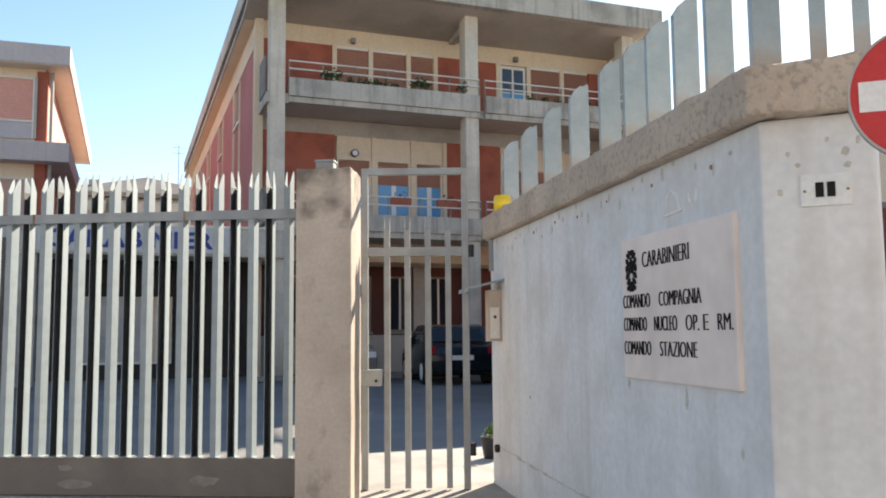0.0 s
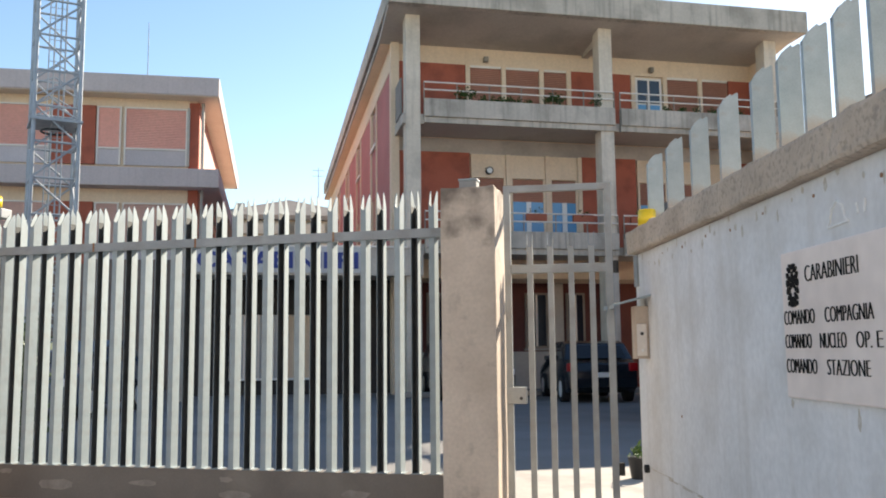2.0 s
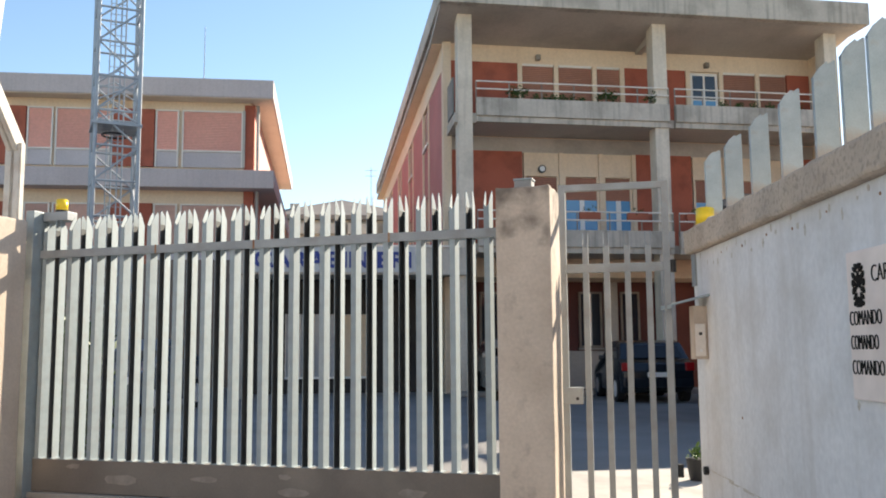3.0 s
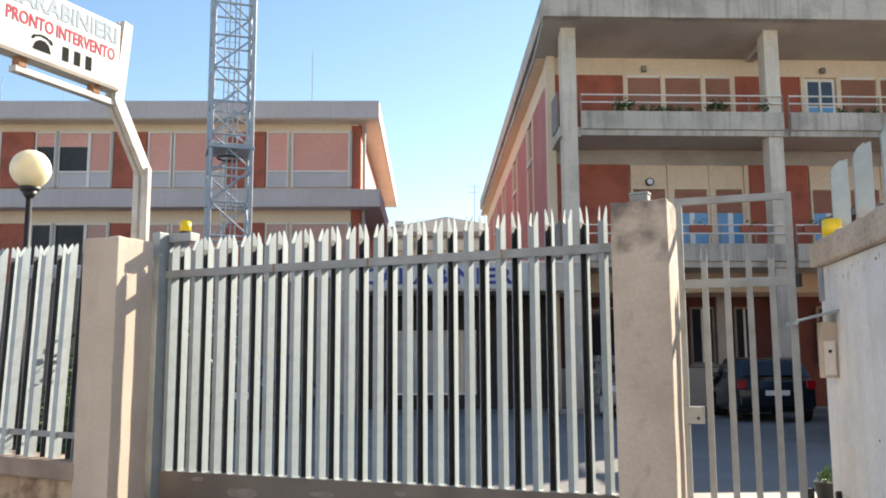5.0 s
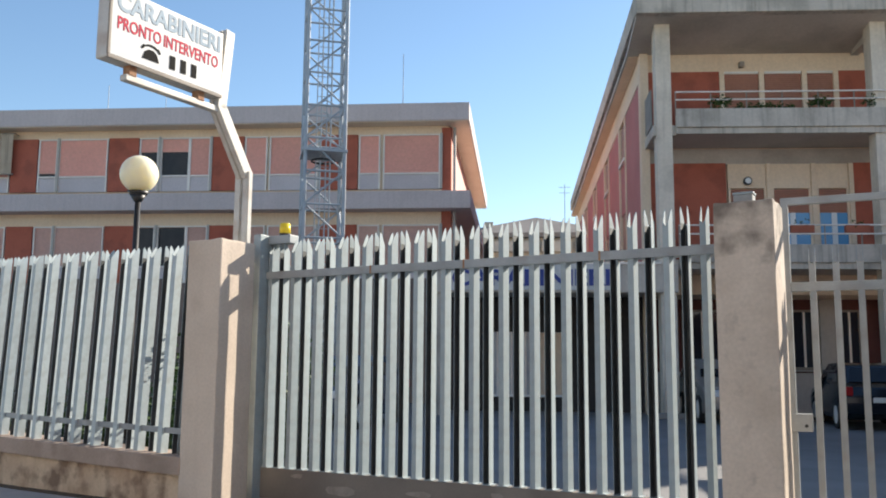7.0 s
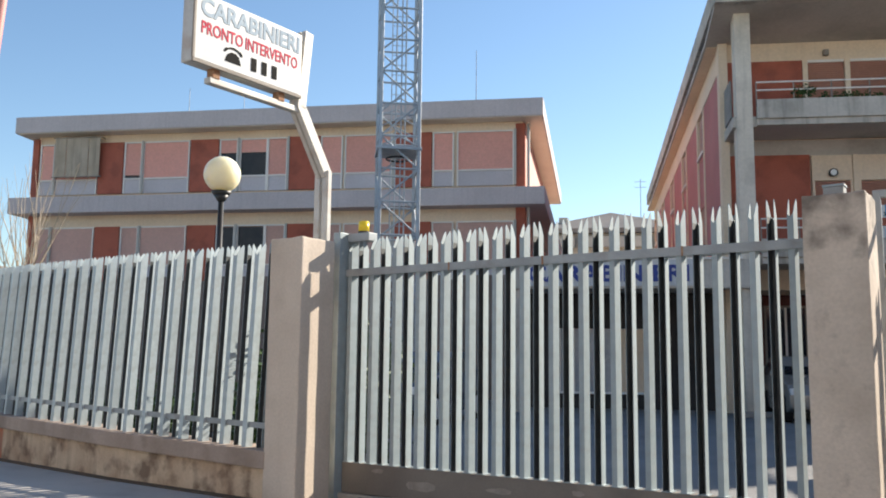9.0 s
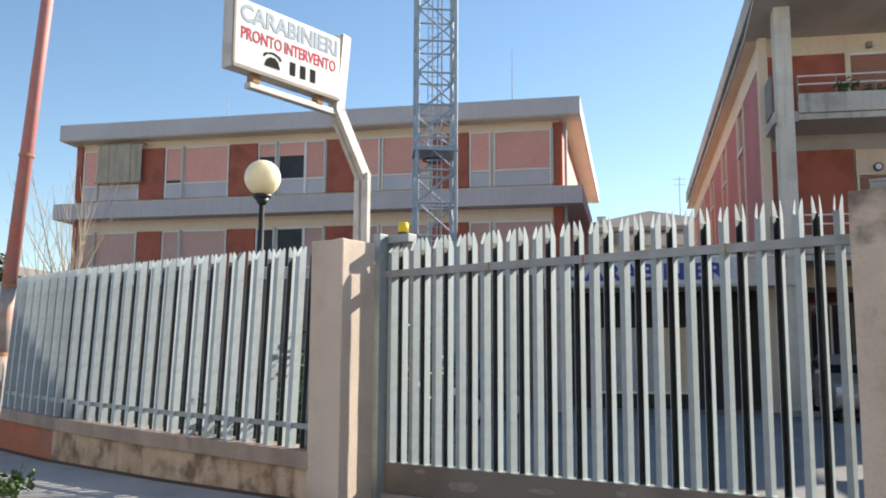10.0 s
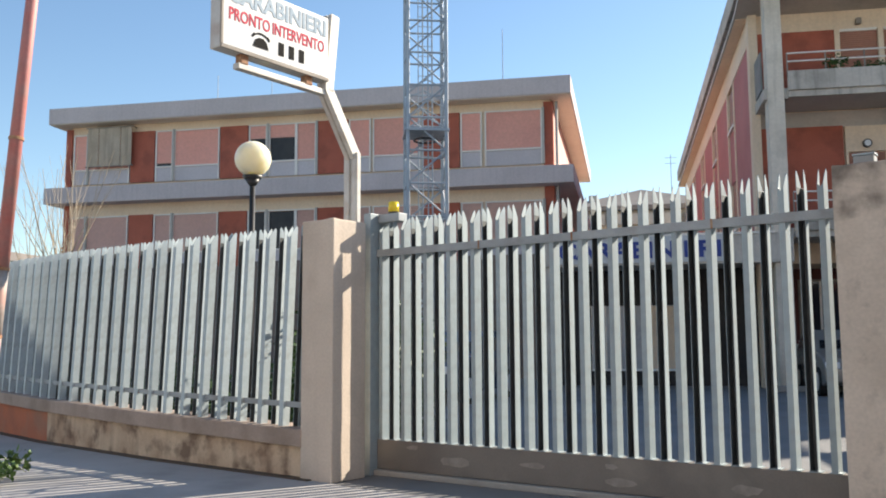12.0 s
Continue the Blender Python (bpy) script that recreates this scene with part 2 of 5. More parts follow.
twig = mat("pale twig", (0.5, 0.4, 0.29), (0.38, 0.3, 0.22), 0.8, grain=40, blotch=6, bump=0.1)
terracotta = mat("terracotta", (0.4, 0.12, 0.07), (0.33, 0.1, 0.06), 0.8, bump=0.05)
roof_tile = mat("roof covering", (0.24, 0.21, 0.19), (0.18, 0.16, 0.15), 0.9, grain=10, blotch=0.4, bump=0.2)
far_wall = mat("far wall", (0.5, 0.47, 0.42), (0.44, 0.41, 0.37), 0.9, grain=8, blotch=0.4, bump=0.05)
grey_plaster = mat("grey plaster", (0.44, 0.45, 0.455), (0.38, 0.39, 0.395), 0.9, grain=8, blotch=0.4, bump=0.05)
car_dark = mat("dark car paint", (0.012, 0.02, 0.03), (0.012, 0.018, 0.026), 0.18, 0.2, bump=0, spec=0.6)
car_light = mat("silver beige car paint", (0.3, 0.28, 0.25), (0.28, 0.26, 0.235), 0.25, 0.3, bump=0, spec=0.6)
car_blue = mat("grey blue car paint", (0.1, 0.14, 0.19), (0.09, 0.125, 0.17), 0.22, 0.3, bump=0, spec=0.6)
rubber = mat("tyre rubber", (0.02, 0.02, 0.02), (0.028, 0.028, 0.028), 0.85, bump=0.1)
tail_red = mat("tail lamp red", (0.4, 0.01, 0.015), (0.35, 0.01, 0.015), 0.2, bump=0)


# ---- mesh helpers ----
def thing(name, label, category, group="", kind="", at=None):
    ob = new(name)
    ob.empty_display_size = 0.1
    if at is not None:
        ob.matrix_world = at
    return tagged(ob, label, category, group, kind)


def part(name, bm, material, parent=None, label="", smooth=False, m=None):
    me = bpy.data.meshes.new(name)
    bm.to_mesh(me)
    bm.free()
    if smooth:
        for p in me.polygons:
            p.use_smooth = True
    return place(name, me, material, parent, label, m)


def place(name, me, material, parent=None, label="", m=None):
    if material and not me.materials:
        me.materials.append(material)
    ob = new(name, me)
    if parent:
        ob.parent = parent
    if m is not None:
        ob.matrix_local = m
    if label:
        ob["label"] = label
    return ob


def add_box(bm, x0, x1, y0, y1, z0, z1, bevel=0.0):
    r = bmesh.ops.create_cube(bm, size=1.0)
    bmesh.ops.transform(bm, verts=r["verts"], matrix=Matrix.Translation(((x0 + x1) / 2, (y0 + y1) / 2, (z0 + z1) / 2)) @ Matrix.Diagonal((x1 - x0, y1 - y0, z1 - z0, 1)))
    if bevel:
        es = list({e for v in r["verts"] for e in v.link_edges})
        bmesh.ops.bevel(bm, geom=es, offset=bevel, segments=2, affect="EDGES", profile=0.6)


def box(x0, x1, y0, y1, z0, z1, bevel=0.0):
    bm = bmesh.new()
    add_box(bm, x0, x1, y0, y1, z0, z1, bevel)
    return bm


def add_tube(bm, a, b, r0, r1=None, seg=8, cap=True):
    a, b = Vector(a), Vector(b)
    d = b - a
    r = bmesh.ops.create_cone(bm, cap_ends=cap, segments=seg, radius1=r0, radius2=r0 if r1 is None else r1, depth=d.length)
    bmesh.ops.transform(bm, verts=r["verts"], matrix=Matrix.Translation((a + b) / 2) @ d.to_track_quat("Z", "Y").to_matrix().to_4x4())


def tube(a, b, r0, r1=None, seg=10):
    bm = bmesh.new()
    add_tube(bm, a, b, r0, r1, seg)
    return bm


def prism(outline, z0, z1, bevel=0.0):
    """A closed plan outline raised from z0 to z1."""
    bm = bmesh.new()
    vs = [bm.verts.new((x, y, z0)) for x, y in outline]
    f = bm.faces.new(vs)
    r = bmesh.ops.extrude_face_region(bm, geom=[f])
    bmesh.ops.translate(bm, vec=(0, 0, z1 - z0), verts=[g for g in r["geom"] if isinstance(g, bmesh.types.BMVert)])
    bmesh.ops.recalc_face_normals(bm, faces=bm.faces)
    if bevel:
        bmesh.ops.bevel(bm, geom=list(bm.edges), offset=bevel, segments=2, affect="EDGES", profile=0.6)
    return bm


def profile_bar(outline, length, bevel=0.0):
    """An outline in y, z swept along x."""
    bm = prism(outline, 0, length, bevel)
    bmesh.ops.transform(bm, verts=bm.verts, matrix=Matrix(((0, 0, 1, 0), (1, 0, 0, 0), (0, 1, 0, 0), (0, 0, 0, 1))))
    bmesh.ops.recalc_face_normals(bm, faces=bm.faces)
    return bm


def lettering(name, text, size, material, parent, m, width=None, depth=0.004, label="", align="LEFT", bold=0.0):
    cu = bpy.data.curves.new(name, "FONT")
    cu.body, cu.size, cu.extrude, cu.align_x = text, size, depth, align
    cu.resolution_u = 3
    cu.offset = bold
    ob = new(name, cu)
    dg = bpy.context.evaluated_depsgraph_get()
    me = bpy.data.meshes.new_from_object(ob.evaluated_get(dg))
    bpy.data.objects.remove(ob)
    xs = [v.co.x for v in me.vertices]
    if width and xs:
        k = width / (max(xs) - min(xs))
        x0 = min(xs)
        for v in me.vertices:
            v.co.x = (v.co.x - x0) * k
    me.materials.clear()
    return place(name, me, material, parent, label, m)


def along(p, q):
    """Local frame at p: x towards q, z up."""
    d = Vector((q[0] - p[0], q[1] - p[1], 0)).normalized()
    return Matrix(((d.x, -d.y, 0, p[0]), (d.y, d.x, 0, p[1]), (0, 0, 1, 0), (0, 0, 0, 1)))


# U-shaped steel pale with two slanted spikes, shade coloured in on its inner faces; local x across, y away from the
# web, z up from 0
def pale_mesh(name, h, web, flange, t=0.004, spike=0.09, drop=0.10, peak=0.35, outer=None, inner=None, splay=0.0, torn=0.0):
    bm = bmesh.new()

    def sheet(pts, off):
        vs = [bm.verts.new(p) for p in pts]
        f = bm.faces.new(vs)
        r = bmesh.ops.extrude_face_region(bm, geom=[f])
        bmesh.ops.translate(bm, vec=off, verts=[g for g in r["geom"] if isinstance(g, bmesh.types.BMVert)])

    w = web / 2
    sheet([(-w, 0, 0), (w, 0, 0), (w, 0, h - drop), (0, 0, h - drop - 0.03), (-w, 0, h - drop)], (0, t, 0))
    zc = h - max(drop, 2 * torn) - 0.015
    for s in (-1, 1):
        e = s * (w + splay)
        sheet([(s * w, t, 0), (e, flange, 0), (e, flange, zc), (s * w, t, zc)], (-s * t, 0, 0))
        tip = [(s * w, t, zc), (e, flange, zc), (e, flange, h - spike), (s * (w + splay * peak), flange * peak, h)]
        if torn:
            tip += [(s * (w + splay * k), flange * k, h - torn * q) for k, q in ((0.68, 0.9), (0.6, 0.4), (0.3, 1.9))]
        else:
            tip.append((s * (w + splay * 0.45), flange * 0.45, h - drop * 0.4))
        sheet(tip + [(s * w, t, h - drop)], (-s * t, 0, 0))
    bmesh.ops.recalc_face_normals(bm, faces=bm.faces)
    me = bpy.data.meshes.new(name)
    me.materials.append(outer or galv)
    me.materials.append(inner or inner_shade)
    # inner faces take the shade colour; tips in the sun stay outer steel
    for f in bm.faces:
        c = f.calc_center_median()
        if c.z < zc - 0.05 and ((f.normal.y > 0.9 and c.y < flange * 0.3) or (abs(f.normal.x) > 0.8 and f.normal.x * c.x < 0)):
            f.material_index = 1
    bm.to_mesh(me)
    bm.free()
    return me


# ---- ground ----
bm = bmesh.new()
bmesh.ops.create_grid(bm, x_segments=120, y_segments=120, size=1.0)
bmesh.ops.scale(bm, vec=(400, 400, 1), verts=bm.verts)
for v in bm.verts:
    v.co.x = math.copysign(abs(v.co.x / 400) ** 2.2 * 400, v.co.x)
    v.co.y = math.copysign(abs(v.co.y / 400) ** 2.2 * 400, v.co.y)
    if v.co.y < 5.2:
        v.co.z -= min(0.45, 0.09 * (5.2 - v.co.y))
ground = part("ground", bm, asphalt)
tagged(ground, "worn grey asphalt street and yard", "ground", kind="structure")
# slab outlined like the sunlit patch, its lighter colour adds to the sun
slab = part("pavement", prism([(1.3, 5.4), (2.75, 4.9), (9, 8.0), (9, 8.9), (1.6, 8.35), (0.4, 6.7)], 0.0, 0.006), concrete_slab)
tagged(slab, "concrete paving inside the pedestrian gate, lighter as a sunlit patch", "pavement", kind="structure")

# ---- gate pillars ----
GU, GN = Vector((-0.9036, 0.4285, 0)), Vector((-0.4285, -0.9036, 0))     # along the gate to its far end, and out to the street
G0 = Vector((1.006, 6.06, 0))
GATE = Matrix(((GU.x, GN.x * -1, 0, G0.x), (GU.y, GN.y * -1, 0, G0.y), (0, 0, 1, 0), (0, 0, 0, 1)))   # x along, y inwards


def pillar(x0, x1, y0, y1, h, label, coat):
    t = thing("gate_pillar", label, "pillar", "gate pillars")
    b = bmesh.new()
    add_box(b, x0, x1, y0, y1, 0, h, 0.012)
    bmesh.ops.subdivide_edges(b, edges=[e for e in b.edges if e.calc_length() > 0.25], cuts=7, use_grid_fill=True)
    for v in b.verts:
        n = noise.noise(v.co * 3.1)
        v.co += Vector((n, noise.noise(v.co * 2.7 + Vector((5, 0, 0))), 0)) * 0.004
        if v.co.z > h - 0.05:
            v.co.z += 0.012 * noise.noise(v.co * 9)
    part("shaft", b, coat, t)
    t.matrix_world = GATE
    return t


pillar(-0.44, -0.07, -0.25, 0.10, 2.245, "tan rendered gate pillar with dark weathered top, beside the sliding gate", render_tan)
pillar(3.872, 4.248, -0.62, -0.205, 2.235, "tan rendered gate pillar, sunlit on one side, beside the street fence", render_sunny)

# steel guide post and box at the far end of the gate
gp = thing("guide_post", "blue-grey steel guide post behind the gate pillar", "post", at=GATE)
part("post", box(3.91, 3.99, -0.10, 0.10, 0, 2.34, 0.006), galv, gp)
part("cap_plate", box(3.66, 3.905, 0.0, 0.12, 2.26, 2.335, 0.005), galv_warm, gp)
jb = thing("junction_box", "small grey metal box on top of the gate pillar", "box", at=GATE)
part("case", box(-0.31, -0.19, -0.20, -0.10, 2.245, 2.295, 0.006), galv_warm, jb)
part("lid", box(-0.315, -0.185, -0.205, -0.095, 2.295, 2.31, 0.004), galv, jb)


def beacon(m, label):
    t = thing("warning_beacon", label, "warning light", "gate beacons", at=m)
    part("base", tube((0, 0, 0), (0, 0, 0.02), 0.05, 0.05, 16), black_paint, t)
    b = bmesh.new()
    add_tube(b, (0, 0, 0.02), (0, 0, 0.105), 0.05, 0.048, 20)
    add_tube(b, (0, 0, 0.105), (0, 0, 0.112), 0.048, 0.043, 20)
    part("lens", b, beacon_yellow, t, "yellow plastic lens", True)


# ---- sliding gate ----
gate = thing("sliding_gate", "galvanised palisade sliding gate, closed, on a brown steel beam", "gate", at=GATE)
b = profile_bar([(0.0, 0.055), (0.10, 0.055), (0.10, 0.31), (0.0, 0.31)], 4.0, 0.004)
part("beam", b, beam_paint, gate, "brown-grey painted steel beam with pale worn patches", m=Matrix.Translation((-0.02, 0, 0)))
for px, pz, pw, ph in ((0.62, 0.16, 0.10, 0.035), (1.55, 0.13, 0.13, 0.03), (1.62, 0.24, 0.05, 0.02), (2.3, 0.2, 0.12, 0.022), (3.05, 0.17, 0.16, 0.04), (3.5, 0.26, 0.07, 0.018)):
    b = bmesh.new()
    vs = []
    for k in range(16):
        a = math.tau * k / 16
        r = 1 + 0.5 * noise.noise(Vector((3 * math.cos(a) + px * 7, 3 * math.sin(a), 1.0)))
        vs.append(b.verts.new((px + pw * r * math.cos(a), -0.0025, pz + ph * r * math.sin(a))))
    r = bmesh.ops.extrude_face_region(b, geom=[b.faces.new(vs)])
    bmesh.ops.translate(b, vec=(0, 0.004, 0), verts=[g for g in r["geom"] if isinstance(g, bmesh.types.BMVert)])
    bmesh.ops.recalc_face_normals(b, faces=b.faces)
    part("worn_patch", b, worn_paint, gate, "pale worn paint patch")
part("ground_track", box(-0.3, 4.0, -0.05, 0.14, 0.0, 0.05, 0.01), concrete_slab, gate, "dirty concrete track kerb")
for a, c in ((-0.02, 0.79), (0.795, 1.90), (1.905, 2.78), (2.785, 3.92)):
    part("top_rail", box(a, c, -0.012, -0.001, 1.945, 2.01, 0.003), galv_warm, gate)
    part("back_rail", box(a, c, 0.085, 0.096, 1.945, 2.01, 0.003), galv_warm, gate)
for x in (0.792, 1.902, 2.782):
    part("rail_clip", box(x - 0.007, x + 0.007, -0.015, -0.0125, 1.942, 2.012), rusty, gate, "rust-stained joint in the top rail")
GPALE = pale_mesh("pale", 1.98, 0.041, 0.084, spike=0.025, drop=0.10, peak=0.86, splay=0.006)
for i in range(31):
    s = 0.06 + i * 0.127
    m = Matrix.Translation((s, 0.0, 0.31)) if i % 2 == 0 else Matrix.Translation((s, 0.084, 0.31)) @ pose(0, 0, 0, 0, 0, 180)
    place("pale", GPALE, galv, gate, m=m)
    part("shoe", box(s - 0.046, s + 0.03, -0.012, 0.085, 0.3115, 0.318), galv, gate)

# ---- pedestrian gate ----
PG = along((1.56, 6.40), (2.31, 6.13))
pg = thing("pedestrian_gate", "grey steel pedestrian gate with pointed bars, closed", "gate", at=PG)
W = 0.80
b = bmesh.new()
add_box(b, 0, 0.05, 0, 0.05, 0.01, 2.38, 0.004)
part("frame_post", b, galv_warm, pg)
part("frame_post", box(W - 0.05, W, 0, 0.05, 0.01, 2.38, 0.004), galv_warm, pg)
part("frame_top", box(-0.0, W, 0.001, 0.049, 2.335, 2.385, 0.004), galv_warm, pg)
part("middle_rail", box(0.05, W - 0.05, 0.002, 0.046, 1.72, 1.785, 0.004), galv_warm, pg)
PPALE = pale_mesh("pale", 2.005, 0.043, 0.05, spike=0.02, drop=0.09, peak=0.85, outer=galv_warm)
for i in range(4):
    place("pale", PPALE, galv_warm, pg, m=Matrix.Translation((0.19 + i * 0.152, 0.004, 0.02)))
part("lock_box", box(-0.03, 0.15, -0.02, 0.055, 0.76, 0.88, 0.006), galv_warm, pg, "worn steel lock box")
part("lock_cylinder", tube((0.11, -0.03, 0.80), (0.11, -0.018, 0.80), 0.012), black_paint, pg)
part("hinge", tube((W + 0.02, 0.02, 1.71), (W + 0.02, 0.02, 1.80), 0.022), black_paint, pg)
part("hinge", tube((W + 0.02, 0.02, 0.25), (W + 0.02, 0.02, 0.34), 0.022), black_paint, pg)

# ---- white boundary wall ----
WA, WB = Vector((1.98, 2.47, 0)), Vector((2.59, 6.37, 0))
WC = WA + Vector((0.71, -0.71, 0)) * 0.36
WD = (WB - WA).normalized()
wall = prism([(WB.x, WB.y), (WA.x, WA.y), (WC.x, WC.y), (WC.x + 0.22, WC.y + 0.20), (WA.x + 0.27, WA.y + 0.09), (WB.x + 0.26, WB.y - 0.03)], -0.5, 1.865, 0.01)
wl = part("wall_boundary", wall, white_paint)
tagged(wl, "white painted boundary wall, stained, beside the pedestrian gate", "wall", kind="structure")
cop = prism([(WB.x - 0.05, WB.y + 0.05), (WA.x - 0.07, WA.y - 0.03), (WC.x - 0.02, WC.y - 0.08), (WC.x + 0.3, WC.y + 0.22), (WA.x + 0.34, WA.y + 0.11), (WB.x + 0.33, WB.y + 0.0)], 1.867, 2.05, 0.02)
bmesh.ops.subdivide_edges(cop, edges=[e for e in cop.edges if e.calc_length() > 0.3], cuts=34, use_grid_fill=True)
for v in cop.verts:
    v.co.z += 0.006 * noise.noise(v.co * 23)
    v.co += Vector((noise.noise(v.co * 6), noise.noise(v.co * 6 + Vector((9, 0, 0))), noise.noise(v.co * 7 + Vector((0, 9, 0))))) * 0.013
cp = part("coping", cop, render_coping)
tagged(cp, "weathered concrete coping on the white wall", "coping", kind="structure")
top_fence = thing("wall_fence", "pale blue-grey steel pales set in the wall coping", "fence")
TPALE = pale_mesh("pale", 0.62, 0.03, 0.118, spike=0.004, drop=0.085, peak=0.93, outer=galv_base, torn=0.02)
EPALE = pale_mesh("pale", 0.62, 0.055, 0.06, spike=0.004, drop=0.085, peak=0.93, outer=galv_base, torn=0.02)
WALLF = along((WA.x, WA.y), (WB.x, WB.y))
for i, s in enumerate((3.88, 3.368, 2.82, 2.282, 1.78, 1.436, 1.15, 0.85, 0.551, 0.198)):
    place("pale", TPALE, galv_base, top_fence, m=WALLF @ Matrix.Translation((s, -0.10, 2.03)) @ pose(0, 0, 0, 0, 0, 180 + 5 * math.sin(3.1 * i)))
W2 = along((WA.x, WA.y), (WC.x, WC.y))
for i in range(2):
    place("pale", EPALE, galv_base, top_fence, m=W2 @ Matrix.Translation((0.2 + 0.14 * i, 0.10 + 0.04 * i, 2.03)))
beacon(Matrix.Translation((2.66, 6.28, 2.05)) @ Matrix.Scale(1.4, 4), "yellow warning beacon on the wall coping")
beacon(GATE @ Matrix.Translation((3.77, 0.06, 2.335)), "yellow warning beacon on the steel guide post")

# plaque, words in raised letters
PLQ = along((2.168, 3.68), (2.003, 2.616)) @ pose(0, 0, 0, 90, 0, 0)     # x along, y up
plaque = thing("name_plaque", "pinkish stone plaque with dark letters fixed on the white wall", "plaque")
plaque.matrix_world = along((2.168, 3.68), (2.003, 2.616))
part("slab", box(0, 1.06, -0.022, 0.02, 0.925, 1.575, 0.008), plaque_stone, plaque)
XR = pose(0, 0, 0, 90, 0, 0)
for txt, x, z, w, h in (("CARABINIERI", 0.25, 1.462, 0.47, 0.105), ("COMANDO  COMPAGNIA", 0.02, 1.283, 0.79, 0.095), ("COMANDO  NUCLEO  OP. E  RM.", 0.02, 1.178, 1.02, 0.095), ("COMANDO  STAZIONE", 0.02, 1.07, 0.74, 0.095)):
    n = len(txt)
    at_x = 0.0
    for word in txt.split():
        k = txt.index(word, int(at_x))
        lettering("lettering", word, h, letter_black, plaque, Matrix.Translation((x + w * k / n, -0.024, z - 0.035)) @ XR, width=w * len(word) / n * 0.97, depth=0.003, bold=-0.0022)
        at_x = k + len(word)
b = bmesh.new()


def lobe(cx, cz, rx, rz, turn=0.0):
    r = bmesh.ops.create_cone(b, cap_ends=True, segments=8, radius1=1, radius2=1, depth=0.01)
    bmesh.ops.transform(b, verts=r["verts"], matrix=Matrix.Translation((0.125 + cx, -0.026, 1.43 + cz)) @ pose(0, 0, 0, 0, turn, 0) @ Matrix.Diagonal((rx * 0.72, 1, rz * 0.8, 1)) @ pose(0, 0, 0, 90, 0, 0))


for k in range(7):
    for side in (-1, 1):
        a = radians(-70 + k * 24)
        lobe(side * 0.05 * math.cos(a), 0.082 * math.sin(a), 0.012, 0.021, side * (k * 24 - 70))
        lobe(side * 0.036 * math.cos(a), 0.07 * math.sin(a), 0.008, 0.014, side * (k * 24 - 40))
for k in range(5):
    a = radians(90 + 72 * k)
    lobe(0.022 * math.cos(a), 0.022 * math.sin(a) + 0.01, 0.009, 0.026, 90 - 72 * k - 90)
lobe(0, 0.01, 0.016, 0.016)
for x in (-0.036, -0.012, 0.012, 0.036):
    lobe(x, -0.088 - 0.006 * (abs(x) < 0.02), 0.014, 0.013)
part("emblem", b, letter_black, plaque, "dark relief emblem")

# plate with its number left as bars
NP = along((WA.x, WA.y), (WC.x, WC.y))
plate = thing("number_plate", "small white enamel plate screwed on the wall", "plate", at=NP)
part("plate", box(0.125, 0.285, -0.008, 0.004, 1.555, 1.665, 0.003), enamel, plate)
part("bar", box(0.172, 0.198, -0.011, -0.008, 1.585, 1.635), letter_black, plate)
part("bar", box(0.208, 0.234, -0.011, -0.008, 1.585, 1.635), letter_black, plate)
for x in (0.138, 0.272):
    part("screw", tube((x, -0.012, 1.607), (x, -0.008, 1.607), 0.005), rusty, plate)

# no-entry sign on a pole
ne = thing("no_entry_sign", "round red no-entry sign with a white bar on a steel pole", "road sign", at=Matrix.Translation((2.105, 1.905, 0)) @ pose(0, 0, 0, 0, 0, -40))
NZ, NR = 1.83, 0.203
part("disc", tube((0, -0.008, NZ), (0, 0.008, NZ), NR - 0.006, None, 48), sign_red, ne)
part("back_plate", tube((0, 0.0085, NZ), (0, 0.0115, NZ), NR - 0.0075, None, 48), steel_back, ne, "bare grey back of the sign")
b = bmesh.new()
for r0, y0, y1 in ((NR, -0.014, 0.014), (NR - 0.007, 0.014, -0.014)):
    ring = [[b.verts.new((r0 * math.cos(k * math.pi / 32), y, NZ + r0 * math.sin(k * math.pi / 32))) for k in range(64)] for y in (y0, y1)]
    for k in range(64):
        b.faces.new((ring[0][k], ring[0][(k + 1) % 64], ring[1][(k + 1) % 64], ring[1][k]))
vl = list(b.verts)
for k in range(64):
    j = (k + 1) % 64
    b.faces.new((vl[k], vl[j], vl[192 + j], vl[192 + k]))
    b.faces.new((vl[64 + k], vl[64 + j], vl[128 + j], vl[128 + k]))
bmesh.ops.recalc_face_normals(b, faces=b.faces)
part("rim", b, steel_back, ne, "grey folded rim")
part("white_bar", box(-0.172, 0.172, -0.012, -0.0085, NZ - 0.046, NZ + 0.046, 0.001), enamel, ne)
part("pole", tube((0, 0.04, -0.45), (0, 0.04, 2.1), 0.03, 0.03, 16), galv_warm, ne)

# intercom with a sheet-metal hood
IC = along((2.59, 6.37), (1.98, 2.47))
ic = thing("intercom", "worn intercom panel under a sheet-metal hood at the wall end", "intercom", at=IC)
part("back_box", box(0.22, 0.33, -0.10, 0.0, 1.08, 1.46, 0.006), render_tan, ic, "tan painted backing box")
part("panel", box(0.33, 0.344, -0.092, -0.02, 1.10, 1.33, 0.005), alu, ic)
part("button", tube((0.343, -0.056, 1.26), (0.350, -0.056, 1.26), 0.012), black_paint, ic)
part("button", tube((0.343, -0.056, 1.14), (0.350, -0.056, 1.14), 0.010), enamel, ic)
b = profile_bar([(0.0, 0.06), (-0.27, -0.01), (-0.275, -0.04), (-0.26, -0.02), (0.0, 0.045)], 0.34)
